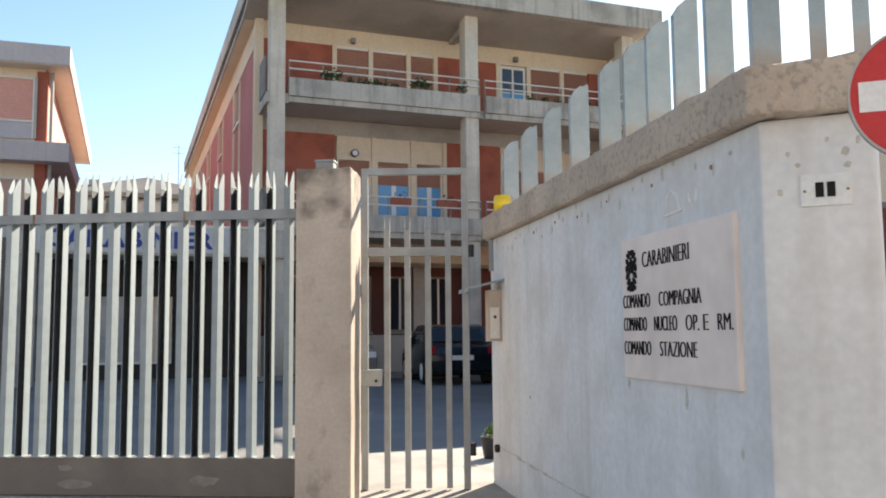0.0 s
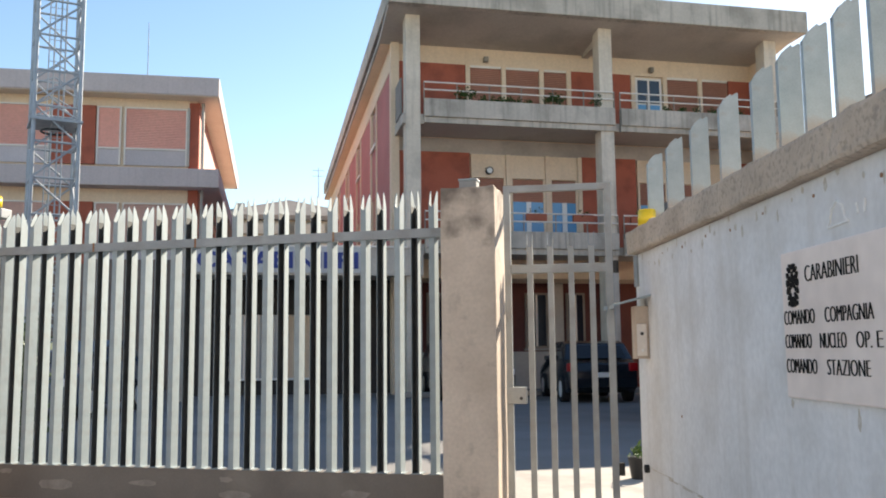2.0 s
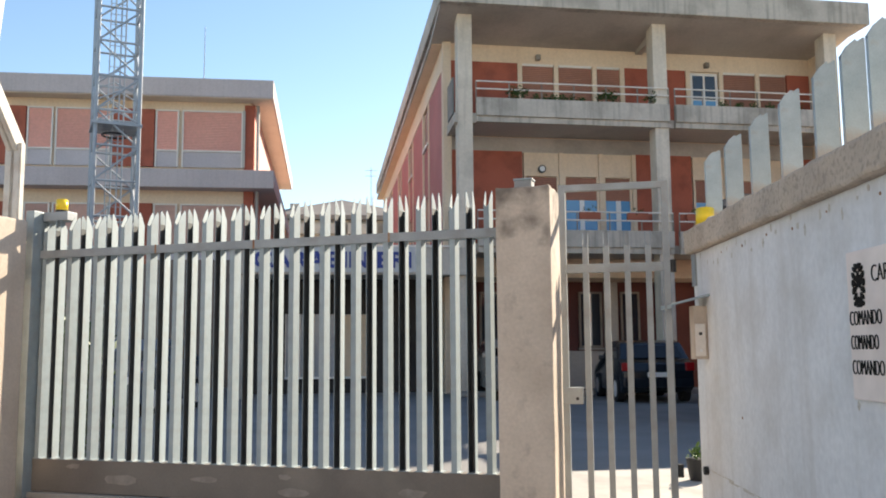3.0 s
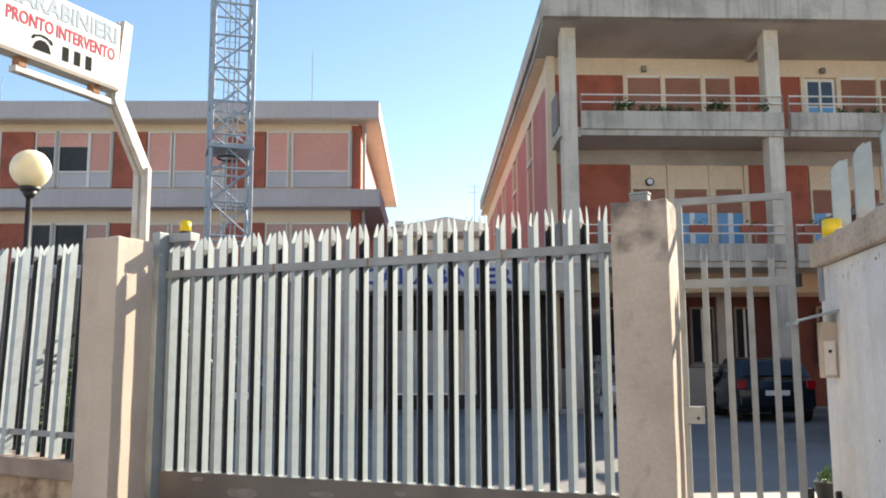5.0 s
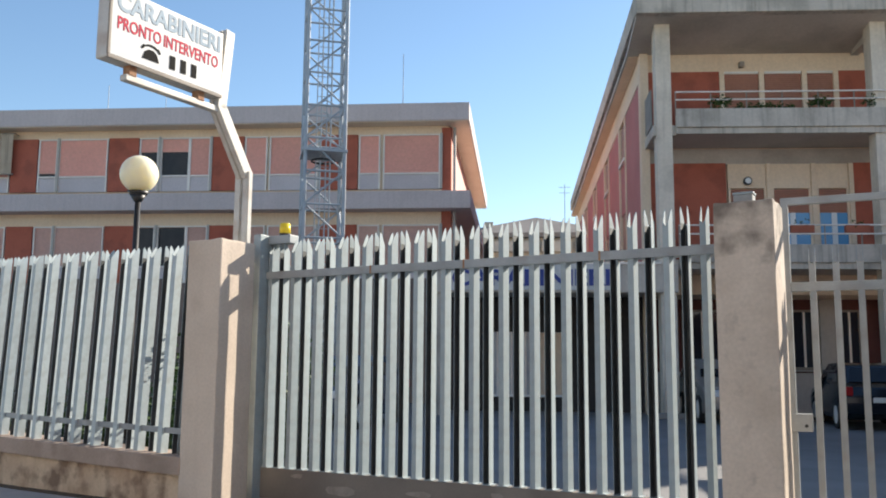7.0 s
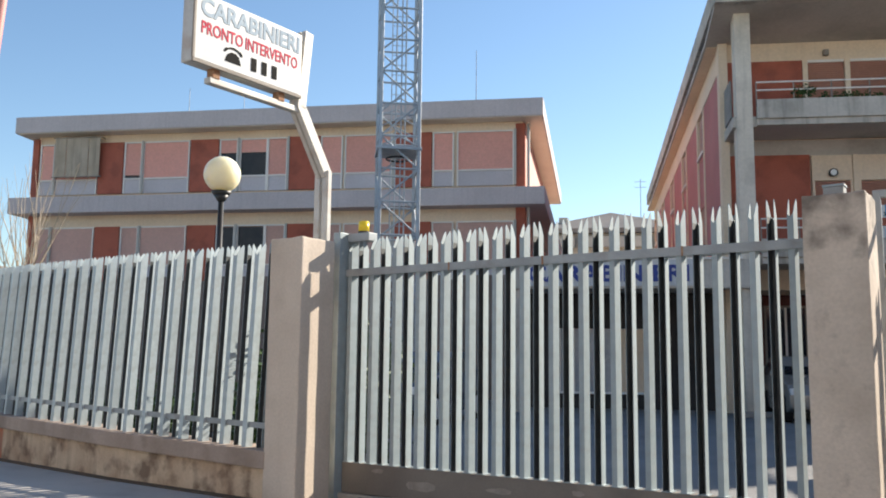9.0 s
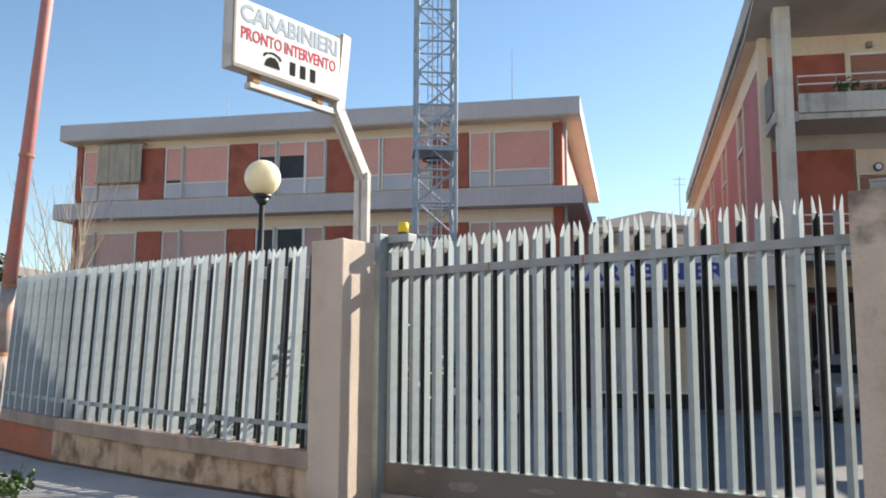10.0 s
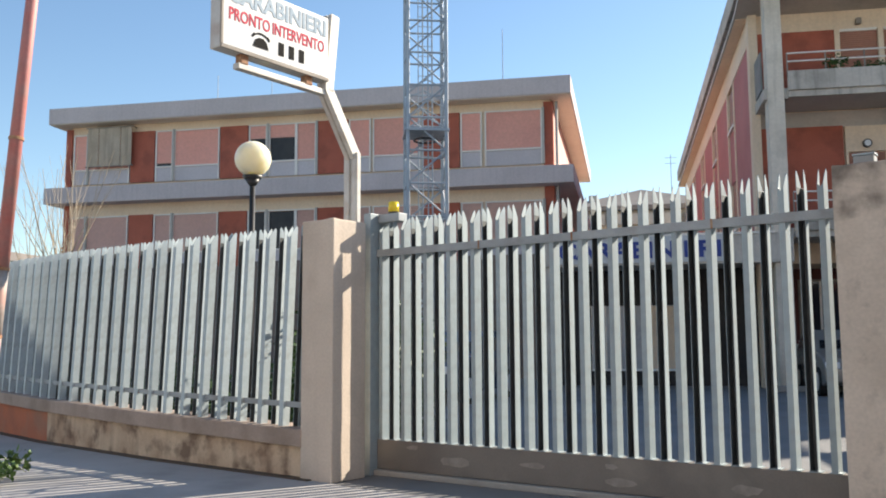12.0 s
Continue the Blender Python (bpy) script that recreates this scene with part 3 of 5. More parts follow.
part("hood", b, galv, ic, "folded sheet-metal hood", m=Matrix.Translation((0.08, 0, 1.48)))
part("door_stop", tube((0.19, -0.03, 0.285), (0.19, 0.0, 0.285), 0.03), rubber, ic)

# ---- street fence ----
FPTS = [(-3.06, 7.36), (-5.06, 8.40), (-7.23, 9.69), (-8.73, 10.76), (-11.17, 12.73), (-13.6, 15.1)]
fence = thing("street_fence", "pale grey steel palisade fence on a low rendered wall", "fence")
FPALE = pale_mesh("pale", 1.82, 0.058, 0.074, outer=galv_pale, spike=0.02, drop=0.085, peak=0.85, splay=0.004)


def offset_path(pts, d):
    out = []
    for i, p in enumerate(pts):
        a, c = pts[max(i - 1, 0)], pts[min(i + 1, len(pts) - 1)]
        t = Vector((c[0] - a[0], c[1] - a[1])).normalized()
        out.append((p[0] + t.y * d, p[1] - t.x * d))
    return out


def wall_strip(pts, d0, d1, z0, z1, rise, bevel=0.0):
    """A wall along a plan line between two offsets; rise lifts its top along the way."""
    bm = bmesh.new()
    o0, o1 = offset_path(pts, d0), offset_path(pts, d1)
    rows = []
    s = 0
    for i, (p, q) in enumerate(zip(o0, o1)):
        if i:
            s += (Vector(pts[i]) - Vector(pts[i - 1])).length
        k = rise * s
        rows.append([bm.verts.new((p[0], p[1], z0 + (k if z0 > 0.1 else 0))), bm.verts.new((q[0], q[1], z0 + (k if z0 > 0.1 else 0))), bm.verts.new((q[0], q[1], z1 + k)), bm.verts.new((p[0], p[1], z1 + k))])
    for a, c in zip(rows, rows[1:]):
        for j in range(4):
            bm.faces.new((a[j], a[(j + 1) % 4], c[(j + 1) % 4], c[j]))
    bm.faces.new(rows[0])
    bm.faces.new(rows[-1])
    bmesh.ops.recalc_face_normals(bm, faces=bm.faces)
    if bevel:
        bmesh.ops.bevel(bm, geom=[e for e in bm.edges], offset=bevel, segments=2, affect="EDGES", profile=0.6)
    return bm


RISE = 0.02
pv = part("pavement_street", wall_strip([(3.2, 4.3), (-2.6, 6.95)] + FPTS, -2.6, 0.05, -0.02, 0.005, 0.0), pavement_mat)
tagged(pv, "grey asphalt pavement along the street fence", "pavement", kind="structure")
gr = part("wall_foot_grime", wall_strip([(-2.95, 7.3)] + FPTS, -0.1, 0.0, -0.02, 0.016, 0.0), grime)
tagged(gr, "brown dirt and moss gathered at the wall foot", "dirt", kind="structure")
part("low_wall", wall_strip(FPTS[:3], 0.0, 0.26, -0.1, 0.275, RISE), render_low, fence, "stained tan rendered low wall")
part("low_wall", wall_strip(FPTS[2:], 0.0, 0.26, -0.1, 0.275 + RISE * 4.75, RISE), render_orange, fence, "orange painted stretch of the low wall")
part("coping", wall_strip(FPTS, -0.06, 0.32, 0.275, 0.426, RISE, 0.012), low_coping, fence, "weathered concrete coping")
PAIR = 0.3
s, at_s = 0.0, 0.07
for i in range(len(FPTS) - 1):
    p, q = Vector(FPTS[i]), Vector(FPTS[i + 1])
    L = (q - p).length
    fr = along(p, q)
    while at_s < s + L:
        x = at_s - s
        z = 0.426 + RISE * at_s
        lean = pose(0, 0, 0, 2.5, 0, 0.8 * math.sin(at_s * 19))
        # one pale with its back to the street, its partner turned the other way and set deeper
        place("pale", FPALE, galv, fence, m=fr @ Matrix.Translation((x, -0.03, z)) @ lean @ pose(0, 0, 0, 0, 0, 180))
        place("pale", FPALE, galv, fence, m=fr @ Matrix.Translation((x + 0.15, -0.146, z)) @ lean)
        at_s += PAIR
    b = box(0.0, L, -0.062, -0.052, 0, 0.05)
    for v in b.verts:
        v.co.z += 0.596 + RISE * (s + v.co.x)
        v.co.y -= 0.0075
    part("rail", b, galv_warm, fence, m=fr)
    s += L


# ---- illuminated sign on a cranked post ----
SP = G0 + GU * 4.23
SG = along((SP.x, SP.y), (SP.x + GN.x, SP.y + GN.y))      # x towards the street, y to the gate
ls = thing("illuminated_sign", "white light-box sign on a cranked steel post, letters partly faded", "sign", at=SG)
for side in (-0.031, 0.031):
    b = bmesh.new()
    pts = [(0.0, 0.0), (0.0, 2.93), (0.37, 3.48), (0.30, 4.18)]
    for a, c in zip(pts, pts[1:]):
        d = Vector((c[0] - a[0], 0, c[1] - a[1]))
        r = bmesh.ops.create_cube(b, size=1)
        bmesh.ops.transform(b, verts=r["verts"], matrix=Matrix.Translation(((a[0] + c[0]) / 2, side, (a[1] + c[1]) / 2)) @ d.to_track_quat("Z", "Y").to_matrix().to_4x4() @ Matrix.Diagonal((0.056, 0.11, d.length + 0.04, 1)))
    bmesh.ops.bevel(b, geom=list(b.edges), offset=0.006, segments=2, affect="EDGES")
    part("post", b, lightbox_metal, ls)
part("lower_arm", box(0.36, 1.42, -0.03, 0.045, 3.42, 3.47, 0.006), lightbox_metal, ls)
for x in (0.62, 1.36):
    part("bracket", box(x - 0.04, x + 0.04, -0.025, 0.05, 3.465, 3.55, 0.008), rusty, ls)
part("case", box(0.40, 1.63, -0.07, 0.065, 3.545, 4.14, 0.012), lightbox_metal, ls)
part("face_panel", box(0.425, 1.605, 0.066, 0.07, 3.575, 4.115), sign_white, ls)
part("face_panel", box(0.425, 1.605, -0.075, -0.071, 3.575, 4.115), sign_white, ls)
part("case_edge", box(0.40, 1.63, 0.06, 0.078, 3.54, 3.57, 0.004), rust_frame, ls)
part("case_edge", box(1.61, 1.635, 0.06, 0.078, 3.57, 4.14, 0.004), rust_frame, ls)
SF = Matrix.Translation((1.59, 0.071, 0)) @ pose(0, 0, 0, 0, 0, 180) @ pose(0, 0, 0, 90, 0, 0)
lettering("lettering", "CARABINIERI", 0.20, letter_faded, ls, SF @ Matrix.Translation((0.03, 3.955, 0)), width=1.12, depth=0.002, bold=0.006)
lettering("lettering", "PRONTO", 0.145, letter_red, ls, SF @ Matrix.Translation((0.04, 3.80, 0)), width=0.44, depth=0.002, bold=0.002)
lettering("lettering", "INTERVENTO", 0.145, letter_red, ls, SF @ Matrix.Translation((0.51, 3.80, 0)), width=0.62, depth=0.002, bold=0.002)
for x in (0.58, 0.70, 0.82):
    part("bar", box(1.59 - x - 0.06, 1.59 - x, 0.071, 0.074, 3.63, 3.745), letter_black, ls)
b = prism([(1.07, 3.635), (1.35, 3.635), (1.31, 3.70), (1.25, 3.725), (1.17, 3.725), (1.11, 3.70)], 0.071, 0.074)
for k in range(10):
    a0, a1 = math.pi * (0.08 + 0.084 * k), math.pi * (0.08 + 0.084 * (k + 1))
    th = 0.018 if 1 < k < 8 else 0.03
    v = [b.verts.new((1.21 + (0.14 + dr) * math.cos(aa), 3.70 + (0.055 + dr) * math.sin(aa), zz)) for zz in (0.071, 0.074) for aa, dr in ((a0, 0), (a1, 0), (a1, th), (a0, th))]
    for f in ((0, 1, 2, 3), (7, 6, 5, 4), (0, 4, 5, 1), (1, 5, 6, 2), (2, 6, 7, 3), (3, 7, 4, 0)):
        b.faces.new([v[i] for i in f])
bmesh.ops.transform(b, verts=b.verts, matrix=Matrix(((0.62, 0, 0, 0.46), (0, 0, 1, 0), (0, 0.95, 0, 0.184), (0, 0, 0, 1))))
bmesh.ops.recalc_face_normals(b, faces=b.faces)
part("telephone_pictogram", b, letter_black, ls)

# ---- globe lamp ----
lamp = thing("street_lamp", "black lamp post with a round opal globe behind the fence", "street lamp", at=Matrix.Translation((-3.99, 8.256, 0)))
b = bmesh.new()
add_tube(b, (0, 0, 0), (0, 0, 2.78), 0.035, 0.028, 14)
add_tube(b, (0, 0, 0), (0, 0, 0.5), 0.06, 0.05, 14)
part("post", b, black_paint, lamp, smooth=True)
b = bmesh.new()
add_tube(b, (0, 0, 2.76), (0, 0, 2.82), 0.035, 0.075, 20)
add_tube(b, (0, 0, 2.82), (0, 0, 2.86), 0.075, 0.105, 20)
part("collar", b, black_paint, lamp, smooth=True)
b = bmesh.new()
bmesh.ops.create_uvsphere(b, u_segments=32, v_segments=20, radius=0.183)
bmesh.ops.translate(b, vec=(0, 0, 3.035), verts=b.verts)
part("globe", b, globe_mat, lamp, "cream opal globe", True)


# ---- lattice mast ----
def mast(cx, cy, w, h, turn):
    t = thing("lattice_mast", "grey steel lattice radio mast with an inner ladder and platform", "mast", at=Matrix.Translation((cx, cy, 0)) @ pose(0, 0, 0, 0, 0, turn))
    hw = w / 2
    cs = [(-hw, -hw), (hw, -hw), (hw, hw), (-hw, hw)]
    for x, y in cs:
        part("leg", tube((x, y, 0), (x, y, h), 0.056, 0.056, 8), mast_steel, t)
    n = int(h / 0.95)

    def rod(a, c, r):
        b = bmesh.new()
        add_tube(b, a, c, r, None, 6, False)
        me = bpy.data.meshes.new("rod")
        b.to_mesh(me)
        b.free()
        return me

    cross = rod((-hw, 0, 0), (hw, 0, 0), 0.032)
    diag = (rod((-hw, 0, 0), (hw, 0, 0.95), 0.028), rod((hw, 0, 0), (-hw, 0, 0.95), 0.028))
    for side in range(4):
        mid = Matrix.Translation((0, 0, 0)) @ pose(0, 0, 0, 0, 0, 90 * side)
        for k in range(n + 1):
            place("cross_bar", cross, mast_steel, t, m=mid @ Matrix.Translation((0, -hw, k * 0.95)))
            if k < n:
                place("diagonal", diag[(k + side) % 2], mast_steel, t, m=mid @ Matrix.Translation((0, -hw, k * 0.95)))
    b = bmesh.new()
    for x in (-0.2, 0.2):
        add_tube(b, (x, 0.1, 0), (x, 0.1, h), 0.016, None, 6, False)
    for k in range(int(h / 0.3)):
        add_tube(b, (-0.2, 0.1, 0.3 * k), (0.2, 0.1, 0.3 * k), 0.011, None, 5, False)
    part("ladder", b, mast_steel, t)
    b = bmesh.new()
    for k, (x, y) in enumerate(((-0.1, -0.25), (0.05, -0.28), (0.18, -0.22))):
        add_tube(b, (x, y, 0), (x, y, h), 0.022, None, 6, False)
    part("cable_run", b, mast_steel, t)
    part("platform", box(-hw - 0.08, hw + 0.08, -hw - 0.08, hw + 0.08, 7.2, 7.28, 0.01), mast_steel, t)
    for k in range(5):
        z = 7.3 + 0.28 * k
        for (x0, y0), (x1, y1) in zip(cs, cs[1:] + cs[:1]):
            if k % 2 == 0:
                part("knee_brace", tube((x0, y0, z), ((x0 + x1) / 2, (y0 + y1) / 2, z + 0.28), 0.02, None, 6), mast_steel, t)
                part("knee_brace", tube(((x0 + x1) / 2, (y0 + y1) / 2, z + 0.28), (x1, y1, z), 0.02, None, 6), mast_steel, t)
    b = bmesh.new()
    for a in range(18):
        an = a * 0.349
        add_tube(b, (0.33 * math.cos(an), 0.33 * math.sin(an), 7.05), (0.33 * math.cos(an + 0.349), 0.33 * math.sin(an + 0.349), 7.05), 0.03, None, 6, False)
    part("cable_coil", b, black_paint, t)


mast(-5.87, 24.6, 1.1, 17.0, 18)


# ---- buildings: window and panel builders, local x along the front, y into the wall ----
def shutter_slats(x0, x1, y, z0, z1, pitch=0.055):
    """One folded sheet with a groove under each slat."""
    b = bmesh.new()
    n = max(2, int((z1 - z0) / pitch))
    h = (z1 - z0) / n
    rows = []
    for k in range(n):
        z = z0 + k * h
        for dz, dy in ((0.0, 0.0), (0.45, -0.012), (0.88, 0.0), (0.92, 0.008)):
            rows.append((b.verts.new((x0, y + dy, z + dz * h)), b.verts.new((x1, y + dy, z + dz * h))))
    for p, q in zip(rows, rows[1:]):
        b.faces.new((p[0], p[1], q[1], q[0]))
    return b


def window(bld, x0, x1, y, z0, z1, open_to=0.0, shut=None, sill=0.0, glass=None, name="window", mullions=0, fw=0.05):
    """A framed window with its roller shutter, let down to open_to of its height; sill: height of the panel below."""
    w = part(name, box(x0, x0 + fw, y - 0.05, y + 0.05, z0 - sill, z1), alu, bld)
    for a in (box(x1 - fw, x1, y - 0.05, y + 0.05, z0 - sill, z1), box(x0 + fw, x1 - fw, y - 0.045, y + 0.045, z1 - fw, z1), box(x0 + fw, x1 - fw, y - 0.06, y + 0.05, z0 - fw, z0)):
        part("frame", a, alu, w)
    zs = z0 + (z1 - z0) * open_to
    if shut and open_to < 1:
        part("shutter", shutter_slats(x0 + fw, x1 - fw, y - 0.01, zs, z1 - fw), shut, w)
    if open_to > 0 or not shut:
        part("pane", box(x0 + fw, x1 - fw, y + 0.02, y + 0.03, z0, z1 - fw if not shut else zs), glass or interior_dark, w)
        for k in range(mullions):
            xm = x0 + (x1 - x0) * (k + 1) / (mullions + 1)
            part("mullion", box(xm - 0.03, xm + 0.03, y - 0.03, y + 0.03, z0, z1 if not shut else zs), alu, w)
    if sill:
        part("sill_panel", box(x0 + fw, x1 - fw, y - 0.015, y + 0.03, z0 - sill, z0 - fw), sill_panel, w)
    return w


# ---- left wing ----
LX0, LX1, LYF, LYW, LYB = -21.6, -2.6, 29.77, 30.38, 46.0
lb = thing("office_building", "two-storey office wing with grey cornices, red panels and pink roller shutters", "building")
part("body", box(LX0 + 0.25, LX1 - 0.1, LYW + 0.06, LYB, 0, 9.72), cream, lb, "cream plaster body")
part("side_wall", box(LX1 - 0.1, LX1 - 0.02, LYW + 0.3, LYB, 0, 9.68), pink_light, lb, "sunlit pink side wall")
part("roof_slab", box(-21.95, -1.95, LYF, LYB + 1, 9.70, 10.33, 0.03), cornice, lb, "grey projecting roof cornice")
part("soffit", box(-21.9, -2.0, LYF + 0.04, LYB + 0.9, 9.68, 9.698), pale_cream, lb, "pale cream soffit")
b = bmesh.new()
for x in np.arange(-21.5, -2.2, 0.42):
    add_box(b, x, x + 0.36, LYF + 0.35, LYB, 10.33, 10.38 + 0.03 * (int(x * 7) % 2))
part("roof_covering", b, roof_tile, lb)
part("floor_cornice", box(-22.05, -1.90, LYF, LYB + 0.6, 6.60, 7.22, 0.03), cornice, lb, "grey projecting floor cornice")
part("corner_pier", box(-21.55, -21.30, LYW - 0.03, LYW + 0.3, 0, 9.6), red_panel, lb)
part("corner_pier", box(-2.95, -2.62, LYW + 0.01, LYW + 0.35, 0, 9.6), red_panel, lb)
part("downpipe", tube((-2.5, LYW + 0.05, 0), (-2.5, LYW + 0.05, 9.6), 0.055, None, 12), far_wall, lb, smooth=True)
TOP = ((-21.2, -20.6, 0), (-20.6, -18.8, 0), (-17.72, -17.0, 1), (-16.95, -15.10, 0), (-13.92, -13.20, 2), (-13.12, -12.05, 2), (-12.05, -11.28, 3), (-10.02, -9.20, 0), (-9.12, -7.35, 0), (-5.89, -5.13, 0), (-5.02, -3.00, 0))
for zt, zb, zs in ((9.47, 7.98, 0.58), (6.24, 4.7, 0.6)):
    for x0, x1, how in TOP:
        if zt < 7:
            how = {2: 4, 1: 0}.get(how, how)
        window(lb, x0, x1, LYW, zb, zt - 0.1, {0: 0.0, 1: 0.08, 2: 0.62, 3: 0.0, 4: 0.95}[how], shutter_mat if zt > 7 else shutter_mid, zs)
    for x0, x1 in ((-18.75, -17.76), (-15.06, -13.96), (-11.24, -10.06), (-7.30, -5.93)):
        part("red_panel", box(x0, x1, LYW - 0.06, LYW + 0.05, zb - zs, zt - 0.1), red_panel, lb)
    for x0, x1, *_ in TOP[::2]:
        part("mullion_pier", box(x1, x1 + 0.08, LYW - 0.10, LYW + 0.05, zb - zs, zt - 0.08), far_wall, lb)
# ground floor of the wing, mostly behind the gate
part("base_wall", box(LX0 + 0.2, LX1, LYW - 0.02, LYW + 0.06, 0, 4.25), base_brown, lb)
aw = thing("hanging_awning", "faded striped tarpaulin hung over a window of the wing", "awning")
b = bmesh.new()
for i in range(4):
    add_box(b, -20.42 + i * 0.46, -20.42 + i * 0.46 + 0.45, LYW - 0.32 + 0.02 * (i % 2), LYW - 0.30 + 0.02 * (i % 2), 8.05, 9.52)
part("cloth", b, mat("faded tarpaulin", (0.52, 0.42, 0.32), (0.42, 0.33, 0.24), 0.9, grain=14, blotch=1.3, bump=0.1, streak=0.6, dirt=(0.2, 0.17, 0.13)), aw)
part("rail", tube((-20.5, LYW - 0.31, 9.54), (-18.5, LYW - 0.31, 9.54), 0.025), rust_frame, aw)
part("rail", tube((-20.5, LYW - 0.31, 8.03), (-18.5, LYW - 0.31, 8.03), 0.025), rust_frame, aw)
for x in (-20.45, -18.55):
    part("arm", tube((x, LYW - 0.31, 9.54), (x, LYW, 9.54), 0.02), rust_frame, aw)
for x, y, h in ((-4.7, 33.0, 13.3), (-15.4, 36.0, 13.0), (-17.0, 34.0, 12.6)):
    an = thing("whip_antenna", "thin whip antenna on the roof", "antenna", "roof antennas")
    part("rod", tube((x, y, 10.2), (x, y, h), 0.022, 0.012, 6), mast_steel, an)

# ---- right wing ----
RX0 = 3.25
rb = thing("barracks_building", "three-storey block with concrete columns, balconies, red panels and flat roof", "building")
RW = 24.35


def skew(bm):
    for v in bm.verts:
        v.co.y += 0.03 * max(v.co.x - 3.5, 0)
    return bm


def rpart(name, bm, material, parent=None, label=""):
    return part(name, skew(bm), material, parent or rb, label)


rpart("body", box(RX0, 15.0, RW + 0.06, 50.5, 3.2, 9.9), cream, label="cream plaster body")
rpart("roof_fascia", box(2.75, 15.05, 22.05, 22.35, 10.22, 10.86, 0.02), fair_concrete, label="pale concrete roof fascia")
rpart("roof_fascia", box(2.75, 3.0, 22.35, 51.2, 10.30, 10.86, 0.02), fair_concrete)
b = bmesh.new()
vs = [b.verts.new(p) for p in ((2.78, 22.1, 10.25), (14.9, 22.1, 10.25), (14.9, 24.4, 9.92), (2.78, 24.4, 9.92), (2.78, 51, 9.92), (3.3, 51, 9.92), (3.3, 24.4, 9.92))]
b.faces.new(vs[:4])
b.faces.new((vs[3], vs[6], vs[5], vs[4]))
r = bmesh.ops.extrude_face_region(b, geom=list(b.faces))
bmesh.ops.translate(b, vec=(0, 0, 0.12), verts=[g for g in r["geom"] if isinstance(g, bmesh.types.BMVert)])
bmesh.ops.recalc_face_normals(b, faces=b.faces)
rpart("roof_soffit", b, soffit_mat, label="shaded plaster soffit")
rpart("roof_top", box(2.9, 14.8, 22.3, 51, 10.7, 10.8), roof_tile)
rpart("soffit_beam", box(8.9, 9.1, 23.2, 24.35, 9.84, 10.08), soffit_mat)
rpart("fascia_end", box(14.75, 15.05, 22.36, 51, 10.22, 10.86, 0.02), fair_concrete)
# side wall with panels and window strips
part("side_frieze", box(3.12, 3.25, 24.3, 50.5, 9.2, 9.92), cream, rb)
part("corner_pilaster", box(3.10, 3.33, 24.22, 24.6, 0, 9.92), cream, rb)
# cream sheet laid under the soffit, bounced light put into its colour
part("side_soffit", box(2.82, 3.11, 24.45, 50.9, 9.895, 9.915), cream, rb, "side soffit sheet, paler for bounced light")
for k in range(5):
    y0 = 24.62 + k * 5.2
    part("side_panel", box(3.14, 3.25, y0, y0 + 3.3, 3.4, 9.2), pink_wall, rb, "faded red side panel")
    part("side_pier", box(3.11, 3.25, y0 + 3.3, y0 + 3.5, 3.2, 9.2), cream, rb)
    part("side_pier", box(3.11, 3.25, y0 + 4.95, y0 + 5.15, 3.2, 9.2), cream, rb)
    for z0, z1 in ((7.9, 9.15), (4.7, 6.2)):
        w = part("window", box(3.19, 3.23, y0 + 3.5, y0 + 4.95, z0, z1), shutter_brown, rb)
        part("sill", box(3.08, 3.24, y0 + 3.48, y0 + 4.97, z0 - 0.08, z0), alu, w)
    part("side_infill", box(3.16, 3.25, y0 + 3.5, y0 + 4.95, 6.2, 7.82), pink_wall, rb)
# columns
for x0, x1 in ((3.29, 3.69), (8.80, 9.20), (14.0, 14.4)):
    rpart("column", box(x0, x1, 22.72, 23.2, 0, 10.2, 0.02), column_concrete, label="pale concrete column")
# end pier widened to a full wall, added to stop sun reaching the yard
rpart("end_wall", box(14.42, 14.62, 23.21, RW - 0.06, 3.96, 9.9), cream, label="cream end wall added to the balconies to shade the yard")
# upper front wall
rpart("frieze", box(3.335, 14.9, RW, RW + 0.07, 9.40, 9.92), cream)
for x0, x1 in ((3.335, 5.29), (8.52, 10.42), (13.7, 14.6)):
    rpart("red_panel", box(x0, x1, RW - 0.04, RW + 0.06, 7.4, 9.40), red_panel)
for x in (5.36, 6.44, 7.60, 8.45, 10.5, 11.55, 12.72):
    rpart("pier", box(x - 0.07, x + 0.06, RW - 0.09, RW + 0.06, 7.4, 9.40), cream)
for x0, x1, how in ((5.42, 6.36, 0), (6.52, 7.52, 0), (7.68, 8.38, 0), (11.62, 12.65, 0.0), (12.8, 13.65, 0.0)):
    w = part("window", skew(shutter_slats(x0, x1, RW, 7.9, 9.35)), shutter_brown, rb)
    part("frame", skew(box(x0, x1, RW - 0.05, RW + 0.02, 9.33, 9.40)), alu, w)
    part("sill", skew(box(x0, x1, RW - 0.08, RW + 0.05, 7.4, 7.88)), shutter_brown, w)
w = part("balcony_door", skew(box(10.58, 11.45, RW - 0.02, RW + 0.02, 7.5, 9.34)), alu, rb)
for x in (10.66, 11.05):
    part("pane", skew(box(x, x + 0.32, RW - 0.032, RW - 0.021, 8.55, 9.26)), glass_dark, w)
    part("pane", skew(box(x, x + 0.32, RW - 0.032, RW - 0.021, 7.55, 8.5)), glass_blue, w)
for x in (5.9, 11.1):
    rpart("wall_lamp", box(x - 0.07, x + 0.07, RW - 0.16, RW - 0.0, 9.50, 9.66, 0.03), rust_frame, label="small wall lamp")
